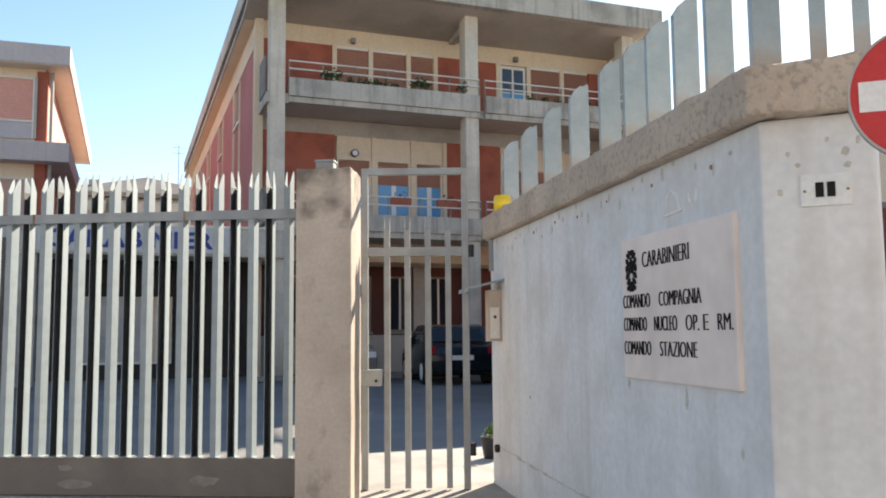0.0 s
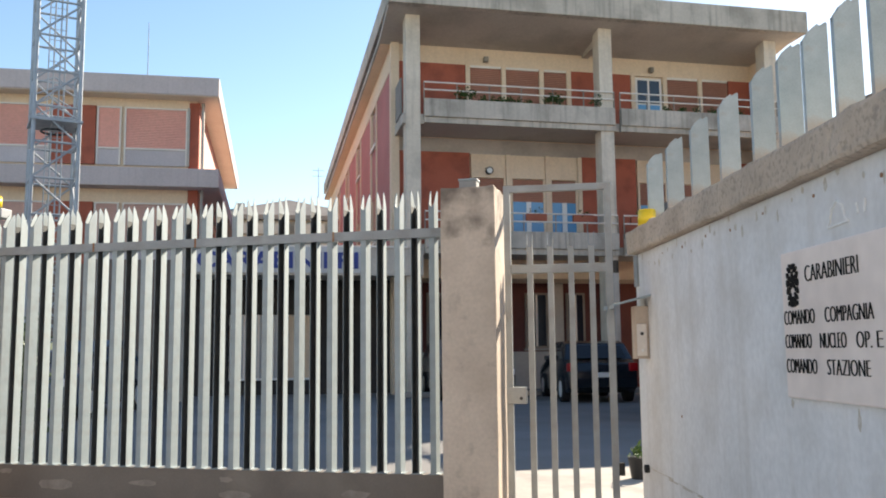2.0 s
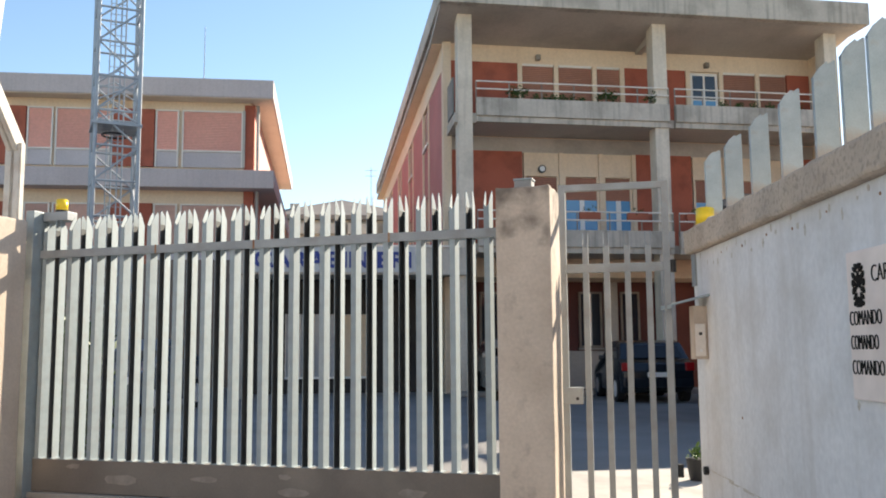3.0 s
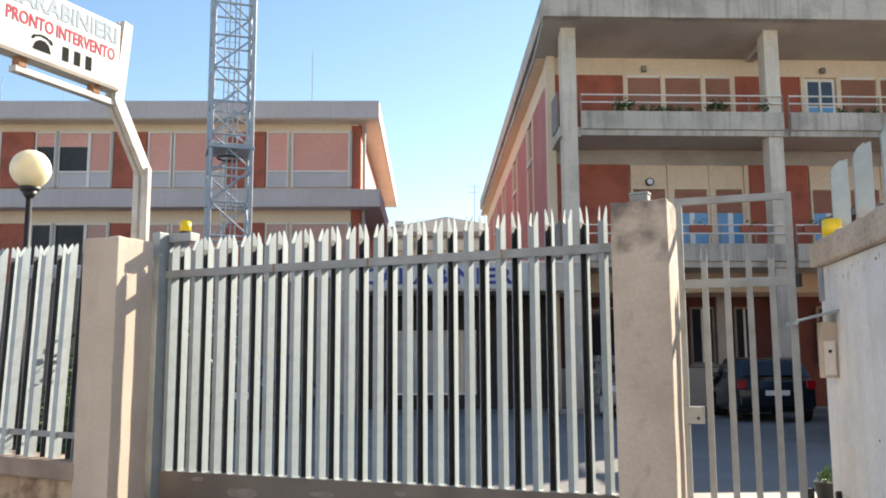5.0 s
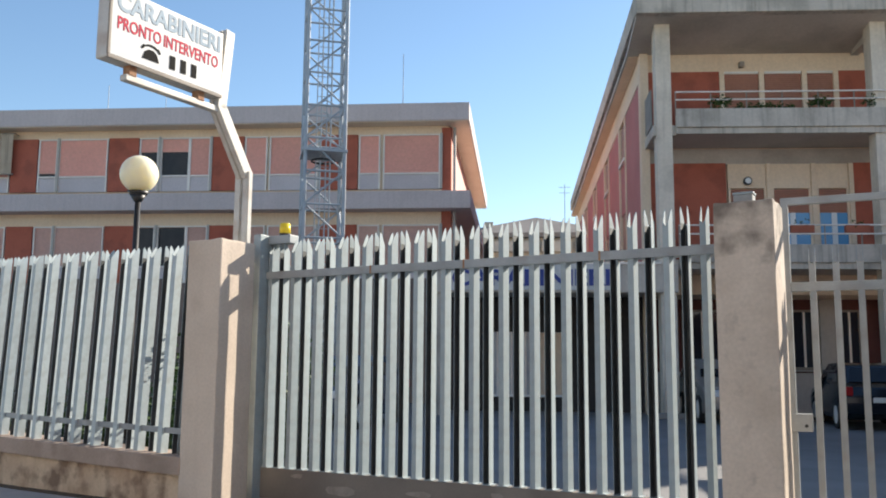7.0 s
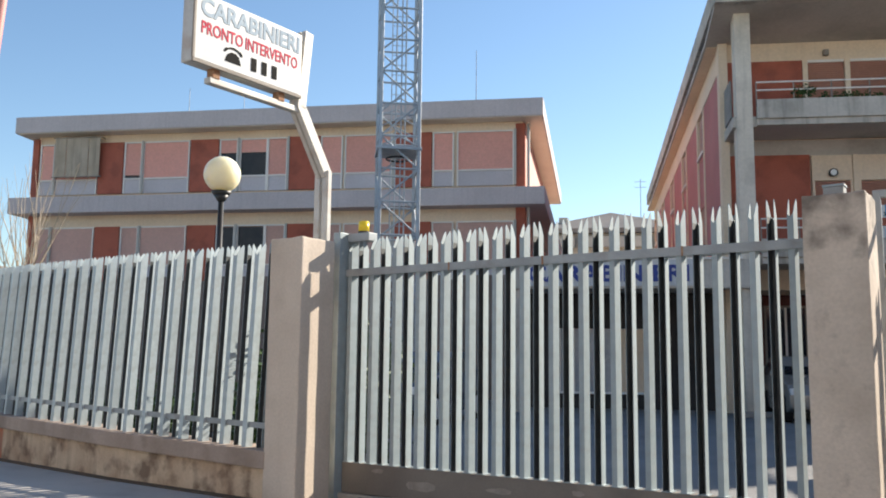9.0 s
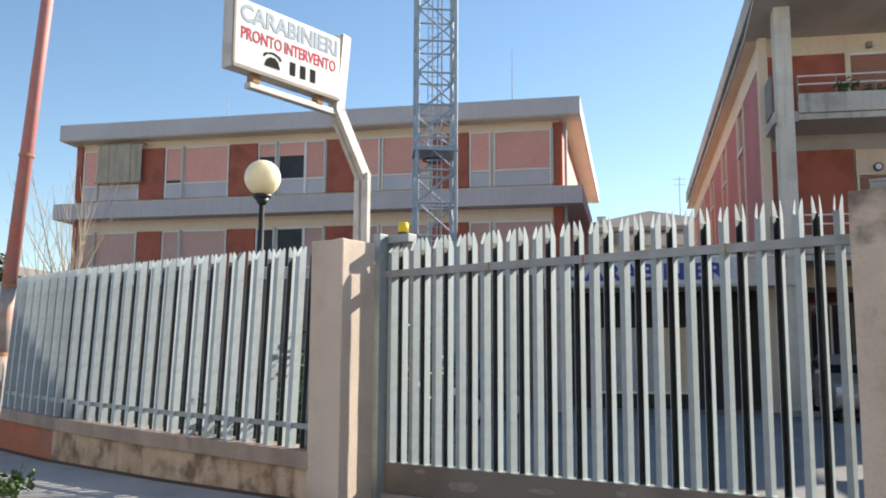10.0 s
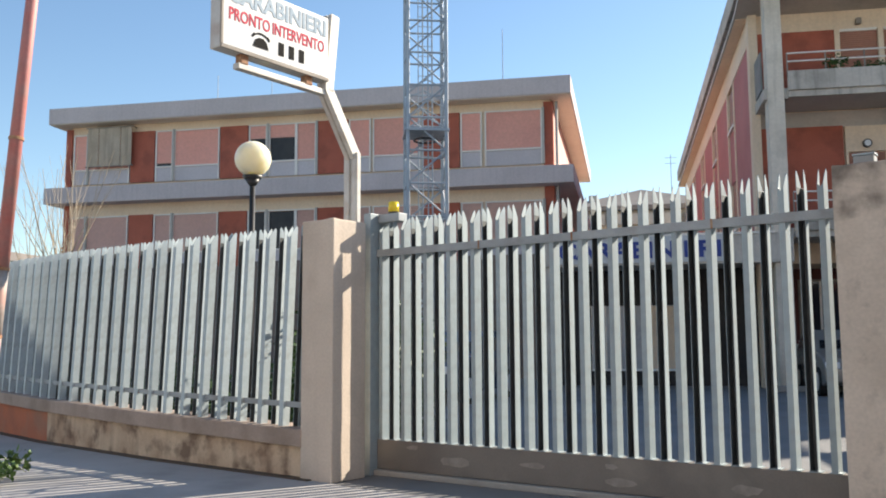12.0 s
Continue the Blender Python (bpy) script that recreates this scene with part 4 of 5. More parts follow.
# middle front wall
rpart("frieze_middle", box(3.335, 14.9, RW, RW + 0.07, 6.76, 7.2), soffit_mat)
for x0, x1 in ((3.335, 5.38), (8.78, 10.5), (13.7, 14.6)):
    rpart("red_panel", box(x0, x1, RW - 0.04, RW + 0.06, 3.9, 6.80), red_panel)
for x0, x1 in ((5.43, 6.45), (6.59, 7.64), (7.78, 8.64), (10.55, 11.5), (11.65, 12.6)):
    rpart("cream_panel", box(x0, x1, RW - 0.03, RW + 0.06, 6.10, 6.78), cream, label="cream panel above the window")
    w = part("window", skew(shutter_slats(x0 + 0.04, x1 - 0.04, RW, 5.42, 6.08)), shutter_brown, rb)
    part("frame", skew(box(x0, x0 + 0.06, RW - 0.05, RW + 0.04, 3.9, 6.1)), cream, w)
    part("frame", skew(box(x1 - 0.06, x1, RW - 0.05, RW + 0.04, 3.9, 6.1)), cream, w)
    part("pane", skew(box(x0 + 0.06, (x0 + x1) / 2 + 0.04, RW - 0.02, RW + 0.0, 4.2, 5.42)), glass_blue, w)
    part("mullion", skew(box((x0 + x1) / 2 - 0.06, (x0 + x1) / 2 + 0.08, RW - 0.05, RW + 0.0, 4.2, 5.42)), enamel, w)
    part("pane", skew(box((x0 + x1) / 2 + 0.08, x1 - 0.06, RW - 0.02, RW + 0.0, 4.2, 5.42)), glass_blue, w)
    rpart("pier", box(x1 + 0.01, x1 + 0.13, RW - 0.09, RW + 0.06, 3.9, 6.78), cream)
clock = thing("wall_clock", "small round clock on the cream panel over a window", "clock")
b = bmesh.new()
add_tube(b, (5.945, RW + 0.02, 6.29), (5.945, RW - 0.08, 6.29), 0.11, 0.11, 24)
part("case", b, black_paint, clock)
part("dial", tube((5.945, RW - 0.078, 6.29), (5.945, RW - 0.086, 6.29), 0.08, 0.08, 24), enamel, clock)


# balconies
def railing(bal, x0, x1, y, z0, z1, n):
    for zz in (z1, z0 + (z1 - z0) * 0.55):
        part("rail", skew(tube((x0, y, zz), (x1, y, zz), 0.022, None, 8)), alu, bal)
    for k in range(n + 1):
        x = x0 + (x1 - x0) * k / n
        part("baluster", skew(box(x - 0.015, x + 0.015, y - 0.015, y + 0.015, z0 - 0.15, z1)), rust_frame, bal)


def leaf_clump(bm, c, r, n, size, flat=0.7, rng=random):
    for _ in range(n):
        u = Vector((rng.gauss(0, 1), rng.gauss(0, 1), rng.gauss(0, flat)))
        p = Vector(c) + u.normalized() * r * rng.random() ** 0.45
        d = Vector((rng.uniform(-1, 1), rng.uniform(-1, 1), rng.uniform(-0.5, 1))).normalized()
        e = d.cross(Vector((rng.uniform(-1, 1), rng.uniform(-1, 1), rng.uniform(-1, 1)))).normalized()
        s = size * rng.uniform(0.6, 1.3)
        vs = [bm.verts.new(p + q) for q in (-d * s, e * s * 0.45, d * s, -e * s * 0.45)]
        bm.faces.new(vs)


for z0, z1, zr in ((7.20, 7.85, 8.31), (3.70, 4.32, 4.82)):
    for x0, x1 in ((3.78, 9.2), (9.38, 14.3)):
        bal = part("balcony", skew(box(x0, x1, 22.6, 22.78, z0 + 0.16, z1, 0.015)), fair_concrete, rb, "stained concrete balcony front")
        part("lip", skew(box(x0, x1, 22.66, 22.8, z0, z0 + 0.157, 0.01)), fair_concrete, bal)
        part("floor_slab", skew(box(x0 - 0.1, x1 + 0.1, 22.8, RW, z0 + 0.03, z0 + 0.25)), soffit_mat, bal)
        railing(bal, x0, x1, 22.68, z1, zr, 6)
    rpart("floor_slab", box(3.2, 3.78, 22.75, RW, z0 - 0.02, z0 + 0.25, 0.01), fair_concrete)
    rpart("side_guard", box(3.22, 3.26, 23.2, RW - 0.1, z0 + 0.35, z1 + 0.7), mat("weathered guard panel", (0.3, 0.28, 0.26), (0.23, 0.22, 0.2), 0.8, blotch=2), label="grey side guard panel")
for x0, x1, n in ((5.3, 6.8, 110), (7.25, 7.65, 90), (4.75, 5.1, 90), (10.6, 13.4, 120), (8.6, 8.8, 30)):
    pb = thing("balcony_plants", "low green plants on the balcony edge", "plant", "balcony plants")
    b = bmesh.new()
    for k in range(6):
        x = x0 + (x1 - x0) * (k + 0.5) / 6
        leaf_clump(b, (x, 22.75 + 0.03 * (x - 3.5), 7.92 + (0.12 if x1 - x0 < 0.5 else 0.0)), 0.2 if x1 - x0 < 0.5 else 0.14, n // 2, 0.045)
    part("leaves", b, leaf_mat, pb)
for x in (6.85, 8.2, 9.9):
    fp = thing("flower_trough", "terracotta flower trough hung on the balcony rail", "flower pot", "flower troughs")
    b = prism([(x - 0.3, 22.66), (x + 0.3, 22.66), (x + 0.26, 22.88), (x - 0.26, 22.88)], 4.62, 4.84, 0.02)
    part("trough", skew(b), terracotta, fp)
    b = bmesh.new()
    leaf_clump(b, (x, 22.75 + 0.03 * (x - 3.5), 4.88), 0.2, 25, 0.04)
    part("leaves", b, leaf_mat, fp)

# ---- portico between the wings, with the name band ----
po = thing("portico", "concrete portico band linking the two wings above a shaded passage", "portico")
part("band", box(-2.55, 3.72, 22.62, 22.85, 3.10, 3.82, 0.02), fair_concrete, po, "grey concrete band")
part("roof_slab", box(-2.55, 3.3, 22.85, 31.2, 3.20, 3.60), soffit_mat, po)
part("edge_flashing", box(-2.55, 3.3, 22.58, 22.9, 3.82, 3.87), alu, po)
part("post", box(-2.5, -2.1, 22.7, 23.1, 0, 3.1, 0.02), fair_concrete, po)
part("post", box(-2.5, -2.1, 29.2, 29.6, 0, 3.2, 0.02), cream, po)
# back walls coloured near black to carry the shade under the portico
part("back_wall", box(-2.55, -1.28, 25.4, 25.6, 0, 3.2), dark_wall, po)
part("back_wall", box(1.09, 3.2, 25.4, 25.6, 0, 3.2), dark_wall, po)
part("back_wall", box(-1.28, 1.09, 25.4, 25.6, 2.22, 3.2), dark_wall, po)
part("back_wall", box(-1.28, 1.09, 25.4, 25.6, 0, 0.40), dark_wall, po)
gl = part("glazing", box(-1.28, 1.09, 25.33, 25.42, 0.40, 0.46), enamel, po, "white sill of the glazed entrance screen")
for k in range(6):
    x = -1.28 + 2.37 * k / 6
    part("pane", box(x + 0.03, x + 2.37 / 6 - 0.03, 25.44, 25.46, 0.46, 2.2), screen_pane if k < 4 else cream, gl)
for k in range(7):
    x = -1.28 + 2.37 * k / 6
    part("bar", box(x - 0.03, x + 0.03, 25.40, 25.47, 0.46, 2.22), alu, gl)
nb = thing("name_board", "white board with blue letters on the portico band", "sign")
part("board", box(-2.12, 2.29, 22.585, 22.615, 3.16, 3.82, 0.005), sign_white, nb)
lettering("lettering", "CARABINIERI", 0.56, sign_blue, nb, Matrix.Translation((-1.98, 22.58, 3.29)) @ pose(0, 0, 0, 90, 0, 0), width=4.0, depth=0.01, bold=0.018)
# yard beyond the passage
yw = part("wall_yard", box(-6, 9, 37, 37.2, 0, 3.0), far_wall)
tagged(yw, "pale wall of the rear yard", "wall", kind="structure")
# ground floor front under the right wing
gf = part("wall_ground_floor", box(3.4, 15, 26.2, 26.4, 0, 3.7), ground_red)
tagged(gf, "dark red ground floor wall set back behind the columns", "wall", kind="structure")
for x, w in ((4.4, 1.15), (6.1, 0.8), (7.45, 0.72), (8.76, 0.6), (11.2, 1.0)):
    gw = thing("ground_window", "tall dark window in a dull brown frame", "window", "ground floor windows")
    for fx0, fx1, fz0, fz1 in ((x, x + 0.06, 1.22, 2.9), (x + w - 0.06, x + w, 1.22, 2.9), (x + 0.06, x + w - 0.06, 2.84, 2.9), (x + 0.06, x + w - 0.06, 1.22, 1.28)):
        part("frame", box(fx0, fx1, 26.10, 26.19, fz0, fz1), rust_frame, gw)
    part("mullion", box(x + w / 2 - 0.03, x + w / 2 + 0.03, 26.11, 26.18, 1.28, 2.84), alu, gw, "pale window mullion")
    for px in (x + 0.06, x + w / 2 + 0.03):
        part("pane", box(px, px + w / 2 - 0.09, 26.14, 26.15, 1.28, 2.84), glass_dark, gw)
    part("sill", box(x - 0.04, x + w + 0.04, 26.05, 26.19, 1.15, 1.215), concrete_slab, gw)
for x0, x1 in ((5.62, 5.95), (8.24, 8.66), (9.9, 10.3)):
    pl = part("pilaster", box(x0, x1, 26.08, 26.195, 0, 3.2, 0.01), far_wall)
    tagged(pl, "dull tan pilaster on the ground floor wall", "pilaster", kind="structure")
dd = part("dado", box(3.45, 9.4, 26.12, 26.195, 0.0, 1.12, 0.01), far_wall)
tagged(dd, "pale dado along the foot of the ground floor wall", "dado", kind="structure")
kb = part("kerb", box(3.0, 15, 22.2, 22.5, 0, 0.13, 0.02), concrete_slab)
tagged(kb, "concrete kerb along the building", "kerb", kind="structure")


# ---- parked cars ----
def car(m, paint, label, L=4.1, Wd=1.72, H=1.46):
    t = thing("car", label, "car", "parked cars", at=m)
    w = Wd / 2
    side = [(0.0, 0.35), (0.0, 0.72), (0.08, 0.92), (0.35, 1.0), (0.75, H - 0.06), (1.2, H), (2.1, H - 0.02), (2.9, 0.98), (3.85, 0.82), (L, 0.62), (L, 0.32), (3.7, 0.22), (0.3, 0.22)]
    b = prism(side, -w, w)
    bmesh.ops.transform(b, verts=b.verts, matrix=Matrix(((0, 0, 1, 0), (1, 0, 0, 0), (0, 1, 0, 0), (0, 0, 0, 1))))
    for v in b.verts:
        if v.co.z > 1.0:
            v.co.x *= 1 - 0.30 * (v.co.z - 0.95)
        v.co.x *= 1 - 0.04 * abs(v.co.y - L / 2) / (L / 2)
    bmesh.ops.recalc_face_normals(b, faces=b.faces)
    bmesh.ops.bevel(b, geom=list(b.edges), offset=0.05, segments=3, affect="EDGES", profile=0.6)
    part("body", b, paint, t, smooth=True)
    b = bmesh.new()
    vs = [b.verts.new(p) for p in ((-0.66, 0.29, 1.02), (0.66, 0.29, 1.02), (0.56, 0.60, H - 0.14), (-0.56, 0.60, H - 0.14))]
    b.faces.new(vs)
    bmesh.ops.solidify(b, geom=list(b.faces), thickness=0.05)
    bmesh.ops.translate(b, vec=(0, 0.0, 0.02), verts=b.verts)
    part("rear_window", b, glass_dark, t)
    b = bmesh.new()
    vs = [b.verts.new(p) for p in ((-0.6, 2.2, H - 0.1), (0.6, 2.2, H - 0.1), (0.7, 2.86, 1.03), (-0.7, 2.86, 1.03))]
    b.faces.new(vs)
    bmesh.ops.solidify(b, geom=list(b.faces), thickness=-0.05)
    part("windscreen", b, glass_dark, t)
    for sx in (-1, 1):
        part("side_window", prism([(sx * (w * 0.86), 0.95), (sx * (w * 0.9), 0.95), (sx * (w * 0.9), 2.55), (sx * (w * 0.86), 2.3)], 1.02, H - 0.16), glass_dark, t)
        part("tail_lamp", box(sx * 0.74 - 0.1, sx * 0.74 + 0.1, -0.02, 0.1, 0.74, 0.93, 0.02), tail_red, t)
        part("headlamp", box(sx * 0.66 - 0.14, sx * 0.66 + 0.14, L - 0.12, L + 0.0, 0.6, 0.74, 0.02), enamel, t)
        mr = part("mirror", box(sx * (w + 0.02) - 0.08, sx * (w + 0.02) + 0.08, 2.4, 2.5, 0.98, 1.1, 0.03), paint, t)
        for y in (0.75, 3.35):
            wh = part("wheel", tube((sx * (w - 0.18), y, 0.31), (sx * (w + 0.005), y, 0.31), 0.31, None, 24), rubber, t)
            part("rim", tube((sx * (w + 0.003), y, 0.31), (sx * (w + 0.012), y, 0.31), 0.2, None, 18), alu, wh)
    part("bumper", box(-w * 0.95, w * 0.95, -0.06, 0.1, 0.36, 0.58, 0.04), paint, t)
    part("registration_bar", box(-0.26, 0.26, -0.075, -0.06, 0.60, 0.71), enamel, t, "plain white plate")


car(Matrix.Translation((6.95, 18.5, 0)) @ Matrix.Scale(0.93, 4) @ pose(0, 0, 0, 0, 0, -8), car_dark, "dark blue-black hatchback parked rear to the gate")
car(Matrix.Translation((4.7, 24.0, 0)) @ pose(0, 0, 0, 0, 0, 178), car_light, "silver-beige car parked nose to the yard")
car(Matrix.Translation((-3.6, 20.6, 0)) @ pose(0, 0, 0, 0, 0, 170), car_blue, "grey-blue car parked facing the gate")


# ---- planting ----
hd = thing("hedge", "dark evergreen hedge behind the street fence", "hedge", kind="stuff")
b = bmesh.new()
rng = random.Random(4)
for k in range(240):
    s = rng.uniform(0, 1)
    if rng.random() < 0.62:
        c = (-3.2 - 6.5 * s + rng.uniform(-0.2, 0.2), 8.75 + 3.9 * s + rng.uniform(-0.3, 0.3), rng.uniform(0.15, 1.05 if s < 0.1 else 0.65))
    else:
        c = (-2.6 - 1.6 * s, 9.6 + 3.5 * s + rng.uniform(-0.3, 0.3), rng.uniform(0.2, 1.35))
    leaf_clump(b, c, 0.42, 90, 0.045, rng=rng)
for k in range(4):
    leaf_clump(b, (-3.32 + rng.uniform(-0.1, 0.1), 8.0 + rng.uniform(-0.08, 0.1), 1.15 + 0.1 * k), 0.13, 18, 0.04, rng=rng)
part("foliage", b, leaf_mat, hd)


def bare_tree(x, y, seed, h, r, shoots, reach):
    t = thing("bare_tree", "leafless pollarded tree with thin pale shoots behind the fence", "tree", "bare trees")
    rng = random.Random(seed)
    b = bmesh.new()
    add_tube(b, (x, y, 0), (x + 0.05, y, h * 0.6), r, r * 0.8, 9)
    add_tube(b, (x + 0.05, y, h * 0.6), (x, y, h), r * 0.8, r, 9)
    part("trunk", b, bark, t, smooth=True)
    for k in range(shoots):
        b = bmesh.new()
        a = rng.uniform(0, 6.28)
        lean = rng.uniform(0.1, 0.75)
        p = Vector((x + rng.uniform(-0.1, 0.1), y + rng.uniform(-0.1, 0.1), h - 0.05))
        d = Vector((math.cos(a) * lean, math.sin(a) * lean, 1)).normalized()
        n = 5
        rr = 0.013
        for i in range(n):
            q = p + d * reach * rng.uniform(0.15, 0.25)
            add_tube(b, p, q, rr, rr * 0.78, 5, False)
            if i:
                e = (d + Vector((rng.uniform(-1, 1), rng.uniform(-1, 1), rng.uniform(0, 0.6))) * 0.6).normalized()
                add_tube(b, p, p + e * reach * rng.uniform(0.15, 0.35), rr * 0.55, rr * 0.25, 4, False)
            d = (d + Vector((rng.uniform(-0.2, 0.2), rng.uniform(-0.2, 0.2), 0.15))).normalized()
            p, rr = q, rr * 0.78
        part("shoot", b, twig, t)


bare_tree(-9.6, 13.3, 3, 2.2, 0.11, 18, 2.4)
bare_tree(-11.2, 14.9, 12, 2.0, 0.09, 12, 2.2)


def conifer(x, y, h, seed, w):
    t = thing("pine_tree", "dark green pine far behind the fence", "tree", "far pines")
    rng = random.Random(seed)
    part("trunk", tube((x, y, 0), (x, y, h * 0.85), 0.22, 0.08), bark, t)
    b = bmesh.new()
    for k in range(46):
        f = rng.random()
        a = rng.uniform(0, 6.28)
        rr = w * (1 - f * 0.75) * rng.uniform(0.3, 1.0)
        leaf_clump(b, (x + rr * math.cos(a), y + rr * math.sin(a), h * (0.35 + 0.65 * f)), 0.55, 60, 0.14, 0.45, rng)
    part("crown", b, pine_mat, t)


for x, y, h, sd, w in ((-33.5, 41, 6.6, 1, 2.2), (-36, 42, 5.8, 2, 2.6), (-30.5, 40, 4.8, 5, 1.8), (-39, 44, 6.2, 6, 2.8)):
    conifer(x, y, h, sd, w)
fh = thing("far_house", "distant pale house with a low roof beyond the fence", "house")
part("wall", box(-56, -44, 56, 66, 0, 7.2), far_wall, fh)
part("roof", box(-56.8, -43.2, 55.2, 66.8, 7.2, 8.0, 0.05), roof_tile, fh)

# ---- far apartment house between the wings ----
ah = thing("far_building", "grey apartment house with a low hipped roof far behind the passage", "building")
part("wall", box(-4.0, 6.0, 60, 72, 0, 10.0), far_wall, ah)
part("eaves", box(-4.6, 6.6, 59.4, 72.6, 10.0, 10.3), roof_tile, ah)
b = bmesh.new()
vs = [b.verts.new(p) for p in ((-4.6, 59.4, 10.3), (6.6, 59.4, 10.3), (6.6, 72.6, 10.3), (-4.6, 72.6, 10.3), (1.0, 64, 12.1), (2.6, 66, 12.1))]
for f in ((0, 1, 5, 4), (1, 2, 5), (2, 3, 4, 5), (3, 0, 4)):
    b.faces.new([vs[i] for i in f])
part("roof", b, roof_tile, ah)
part("chimney", box(-2.6, -2.0, 61, 61.6, 10.2, 11.3), far_wall, ah)
for k in range(4):
    x = -3.2 + 2.4 * k
    for z in (6.6, 3.6):
        w = part("window", box(x, x + 1.3, 59.93, 59.99, z, z + 1.5), shutter_brown, ah)
    part("balcony", box(x - 0.3, x + 1.7, 59.2, 60, 9.0, 9.7), far_wall, ah)
an = thing("roof_aerial", "thin television aerial on a roof", "antenna", "roof antennas")
b = bmesh.new()
add_tube(b, (3.0, 62, 10.9), (3.0, 62, 14.1), 0.035, 0.025, 6)
for z in (13.5, 13.9):
    add_tube(b, (2.6, 62, z), (3.4, 62, z), 0.018, None, 5)
part("mast", b, mast_steel, an)

# ---- street pole with weeds ----
rp = thing("street_pole", "leaning steel pole with peeling red paint over bare metal", "pole")
PB, PT = Vector((-5.81, 6.77, 0)), Vector((-5.67, 7.03, 4.6))
for f0, f1, m in ((0.0, 0.27, pole_bare), (0.27, 0.40, pole_bare), (0.40, 1.3, pole_red)):
    part("shaft", tube(PB.lerp(PT, f0), PB.lerp(PT, f1), 0.066 - 0.012 * f0, 0.066 - 0.012 * f1, 20), m, rp, "bare stained metal foot" if m is pole_bare else "faded red upper length", True)
for f in (0.27, 0.40, 0.66):
    part("band", tube(PB.lerp(PT, f - 0.003), PB.lerp(PT, f + 0.003), 0.067, 0.067, 20), rusty, rp)
wd = thing("weeds", "green weeds round the foot of the pole", "weeds", kind="stuff")
b = bmesh.new()
rng = random.Random(9)
for k in range(16):
    leaf_clump(b, (PB.x + rng.gauss(0.05, 0.16), PB.y - 0.1 + rng.gauss(0, 0.16), 0.08 + 0.08 * rng.random()), 0.13, 50, 0.04, 0.6, rng)
part("leaves", b, weed_mat, wd)
pt = thing("plant_pot", "dark pot with a small yellow-green plant inside the gate", "plant pot", at=Matrix.Translation((3.1, 7.6, 0)) @ Matrix.Scale(0.8, 4))
part("pot", tube((0, 0, 0), (0, 0, 0.24), 0.1, 0.14, 20), black_paint, pt)
b = bmesh.new()
leaf_clump(b, (0, 0, 0.3), 0.13, 70, 0.045)
part("leaves", b, weed_mat, pt)

# ---- unseen facades added across the street, behind the camera, to bounce light ----
for x0, x1, h, d in ((-34, -14, 9.5, -9.0), (-13.6, 2, 11.5, -8.6), (2.4, 20, 8.5, -9.2), (20.4, 40, 10.5, -8.8)):
    of = thing("bounce_house", "unseen plain grey house added across the street to bounce light", "house", "houses across the street")
    part("wall", box(x0, x1, d - 8, d, -0.5, h), grey_plaster, of)
    part("roof", box(x0 - 0.3, x1 + 0.3, d - 8.3, d + 0.4, h, h + 0.4), roof_tile, of)
    for k in range(int((x1 - x0) / 3.4)):
        for z in (0.6, 3.8, 6.6):
            if z + 1.8 < h:
                part("window", box(x0 + 1 + k * 3.4, x0 + 2.2 + k * 3.4, d, d + 0.05, z, z + 1.6), shutter_brown, of)

# ---- small marks on the white wall ----
for x, z in ((0.18, 1.50), (0.35, 1.77), (0.9, 1.79), (1.45, 1.80), (1.9, 1.78), (2.3, 1.80), (2.75, 1.79), (3.2, 1.80), (2.9, 0.72)):
    hole = thing("anchor_hole", "small dark rusty anchor hole in the white wall", "hole", "wall anchor holes", at=WALLF)
    part("plug", tube((x, 0.004, z), (x, -0.02, z), 0.005 + 0.003 * ((x * 10) % 2), None, 10), rusty, hole)
stain = mat("rust and moss stain", (0.5, 0.45, 0.38), (0.62, 0.59, 0.54), 0.95, grain=60, blotch=30, bump=0.2)
rng = random.Random(21)


def stain_blot(fr, x, z, w, h):
    t = thing("wall_stain", "small brown rust and moss stain on the white wall", "stain", "wall stains", at=fr)
    b = bmesh.new()
    vs = []
    for k in range(14):
        a = math.tau * k / 14
        q = 1 + 0.55 * noise.noise(Vector((2 * math.cos(a) + x * 9, 2 * math.sin(a) + z * 5, 3.0)))
        vs.append(b.verts.new((x + w * q * math.cos(a), -0.0015, z + h * q * math.sin(a))))
    e = bmesh.ops.extrude_face_region(b, geom=[b.faces.new(vs)])
    bmesh.ops.translate(b, vec=(0, 0.003, 0), verts=[g for g in e["geom"] if isinstance(g, bmesh.types.BMVert)])
    bmesh.ops.recalc_face_normals(b, faces=b.faces)
    part("blot", b, stain, t)


WALLR = along((WB.x, WB.y), (WA.x, WA.y))
WL = (WB - WA).length
for k in range(26):
    x = WL - 0.05 - 3.75 * (k + rng.uniform(0, 0.8)) / 26
    stain_blot(WALLR, WL - x, rng.uniform(1.74, 1.855), rng.uniform(0.005, 0.016), rng.uniform(0.008, 0.03))
for x, z in ((0.09, 1.74), (0.12, 1.70), (0.215, 1.78), (0.27, 1.735), (0.275, 1.69), (0.31, 1.77), (0.06, 1.61)):
    stain_blot(NP, x, z, rng.uniform(0.006, 0.014), rng.uniform(0.006, 0.014))
for x, z, w, h in ((3.32, 0.86, 0.012, 0.04), (2.72, 0.90, 0.012, 0.02), (3.62, 1.10, 0.012, 0.008), (3.75, 0.70, 0.01, 0.02)):
    stain_blot(WALLR, x, z, w, h)
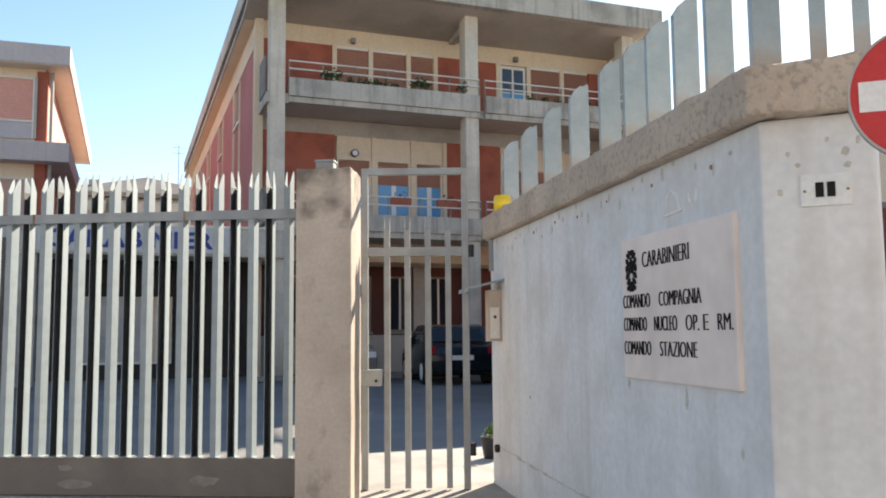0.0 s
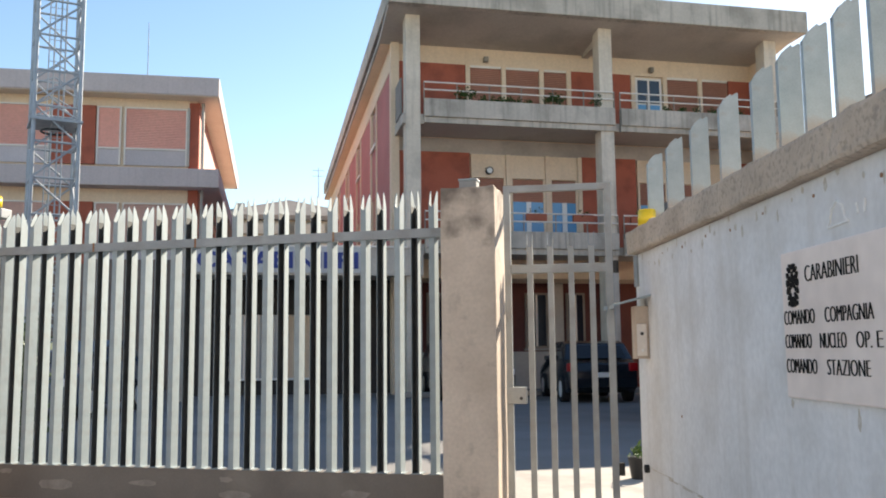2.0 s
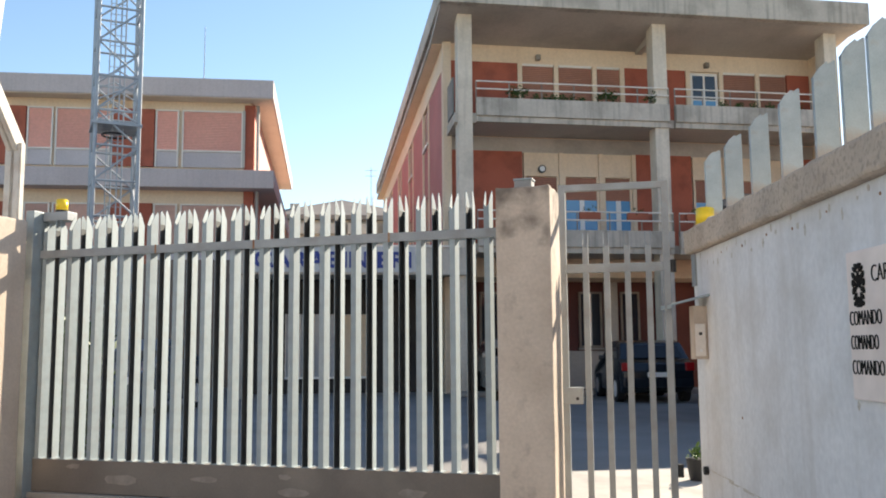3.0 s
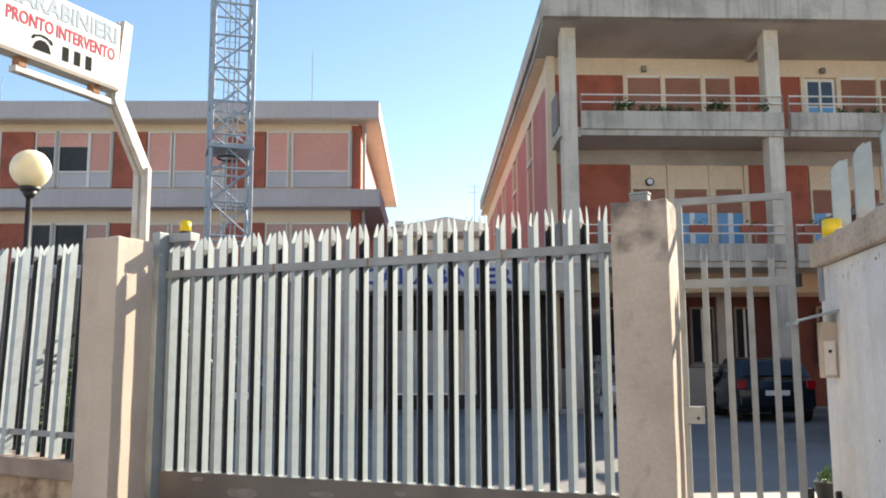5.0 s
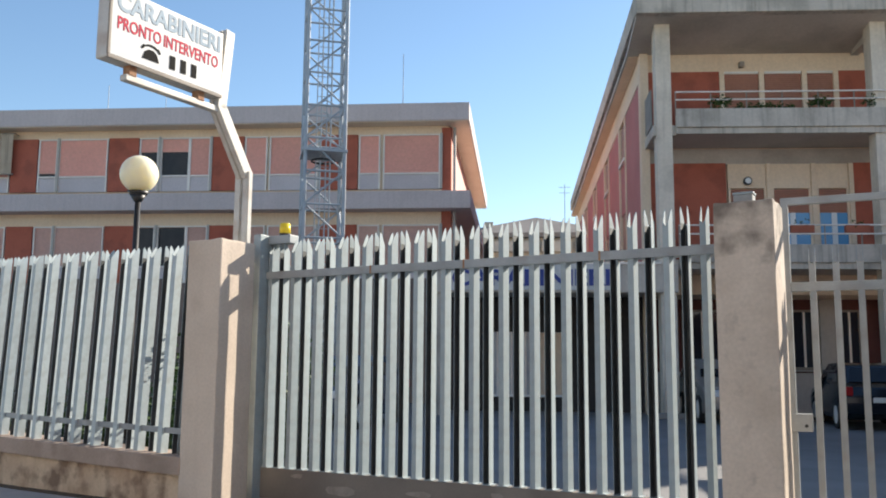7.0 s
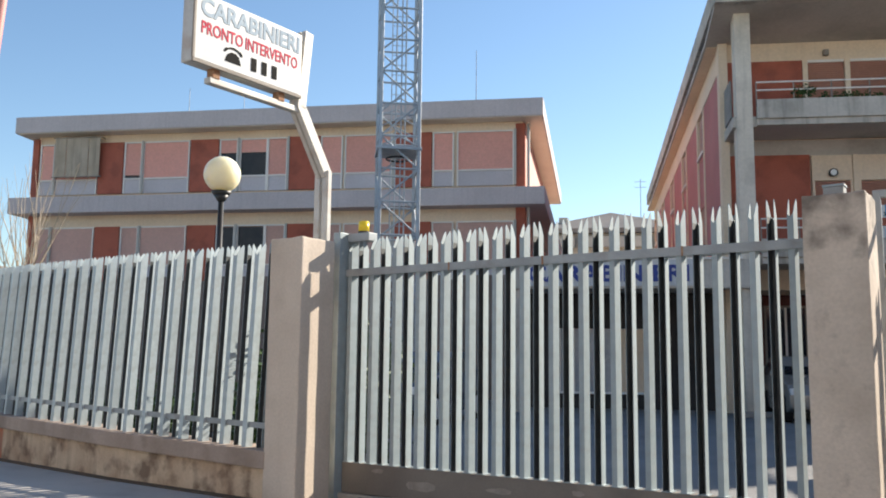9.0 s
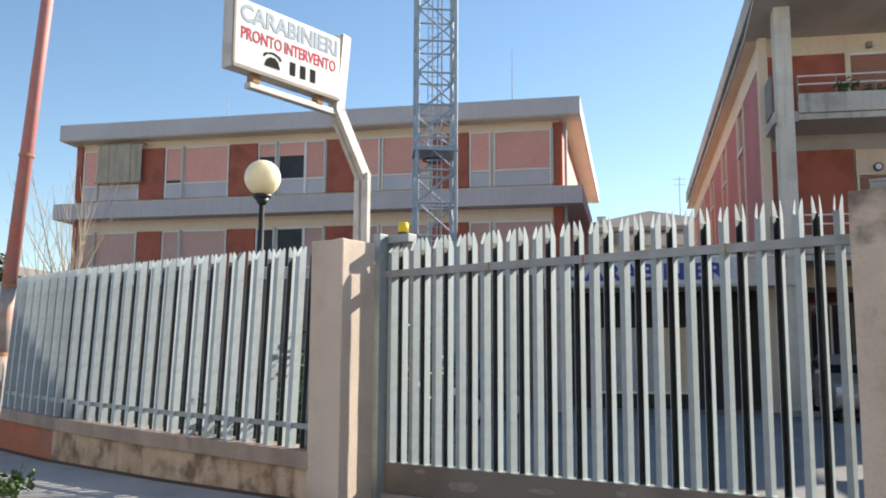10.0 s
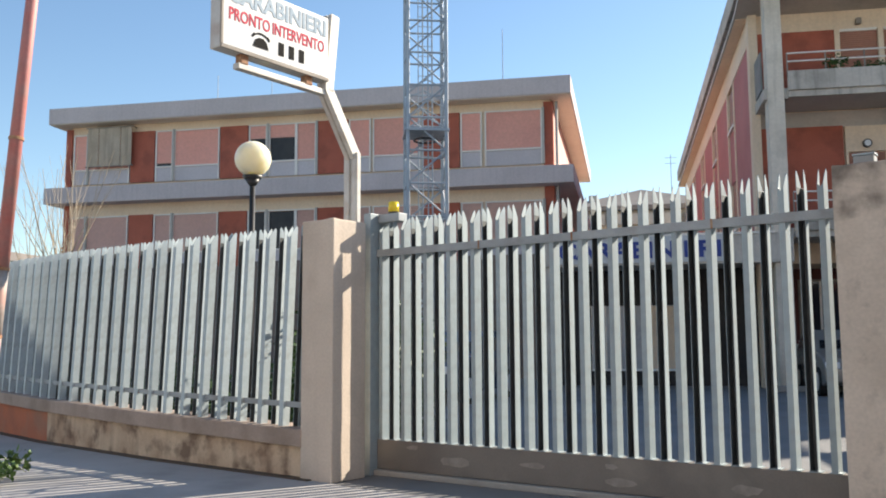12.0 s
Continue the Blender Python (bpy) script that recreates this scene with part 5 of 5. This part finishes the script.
ck = thing("chalk_mark", "rough white painted bell outline above the plaque", "graffiti", at=WALLR)
b = bmesh.new()
pts = [(3.16, 1.635), (3.18, 1.66), (3.20, 1.71), (3.245, 1.735), (3.29, 1.71), (3.31, 1.66), (3.335, 1.64), (3.16, 1.635)]
for (x0, z0), (x1, z1) in zip(pts, pts[1:]):
    add_tube(b, (x0, -0.001, z0), (x1, -0.001, z1), 0.006, None, 6)
part("stroke", b, enamel, ck)
for x0, z0, x1, z1 in ((3.40, 1.70, 3.41, 1.66), (3.47, 1.71, 3.46, 1.655)):
    part("stroke", tube((x0, -0.001, z0), (x1, -0.001, z1), 0.006, None, 6), enamel, ck)
crk = thing("wall_crack", "thin crack running along the foot of the white wall", "crack", at=WALLF)
b = bmesh.new()
p = Vector((3.75, 0.0015, 0.30))
for k in range(26):
    q = p + Vector((-0.1, 0, noise.noise(Vector((k * 0.7, 1, 2))) * 0.03 - 0.002))
    add_box(b, q.x, p.x, 0.0, 0.002, min(p.z, q.z) - 0.0008, max(p.z, q.z) + 0.0008)
    p = q
part("line", b, stain, crk)
hb = thing("hinge_bracket", "grey steel hinge plate at the end of the white wall", "bracket", at=along((2.59, 6.37), (1.98, 2.47)))
part("plate", box(0.0, 0.10, -0.014, 0.0, 1.62, 1.86, 0.003), galv_warm, hb)

# ---- blocks added past the white wall to shade the yard ----
nbk = thing("yard_shade_block", "plain block added beyond the boundary wall to shade the yard", "house")
part("wall", box(16.0, 32.0, 18.6, 22.3, 0, 7.9), cream, nbk)
part("roof", box(15.9, 32.1, 18.5, 22.4, 7.9, 8.05), roof_tile, nbk)
# stepped block, added and kept below the coping, to block sun on the yard
ob = thing("outbuilding", "low dark red block added behind the wall to shade the yard", "outbuilding")
for x0, y0, y1 in ((6.2, 12.7, 14.2), (7.25, 14.2, 16.3), (8.05, 16.3, 17.5), (10.4, 17.5, 21.4)):
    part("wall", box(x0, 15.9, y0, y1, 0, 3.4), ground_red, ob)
    part("roof", box(x0 - 0.08, 15.95, y0 + 0.02, y1 + 0.018, 3.402, 3.52), roof_tile, ob)
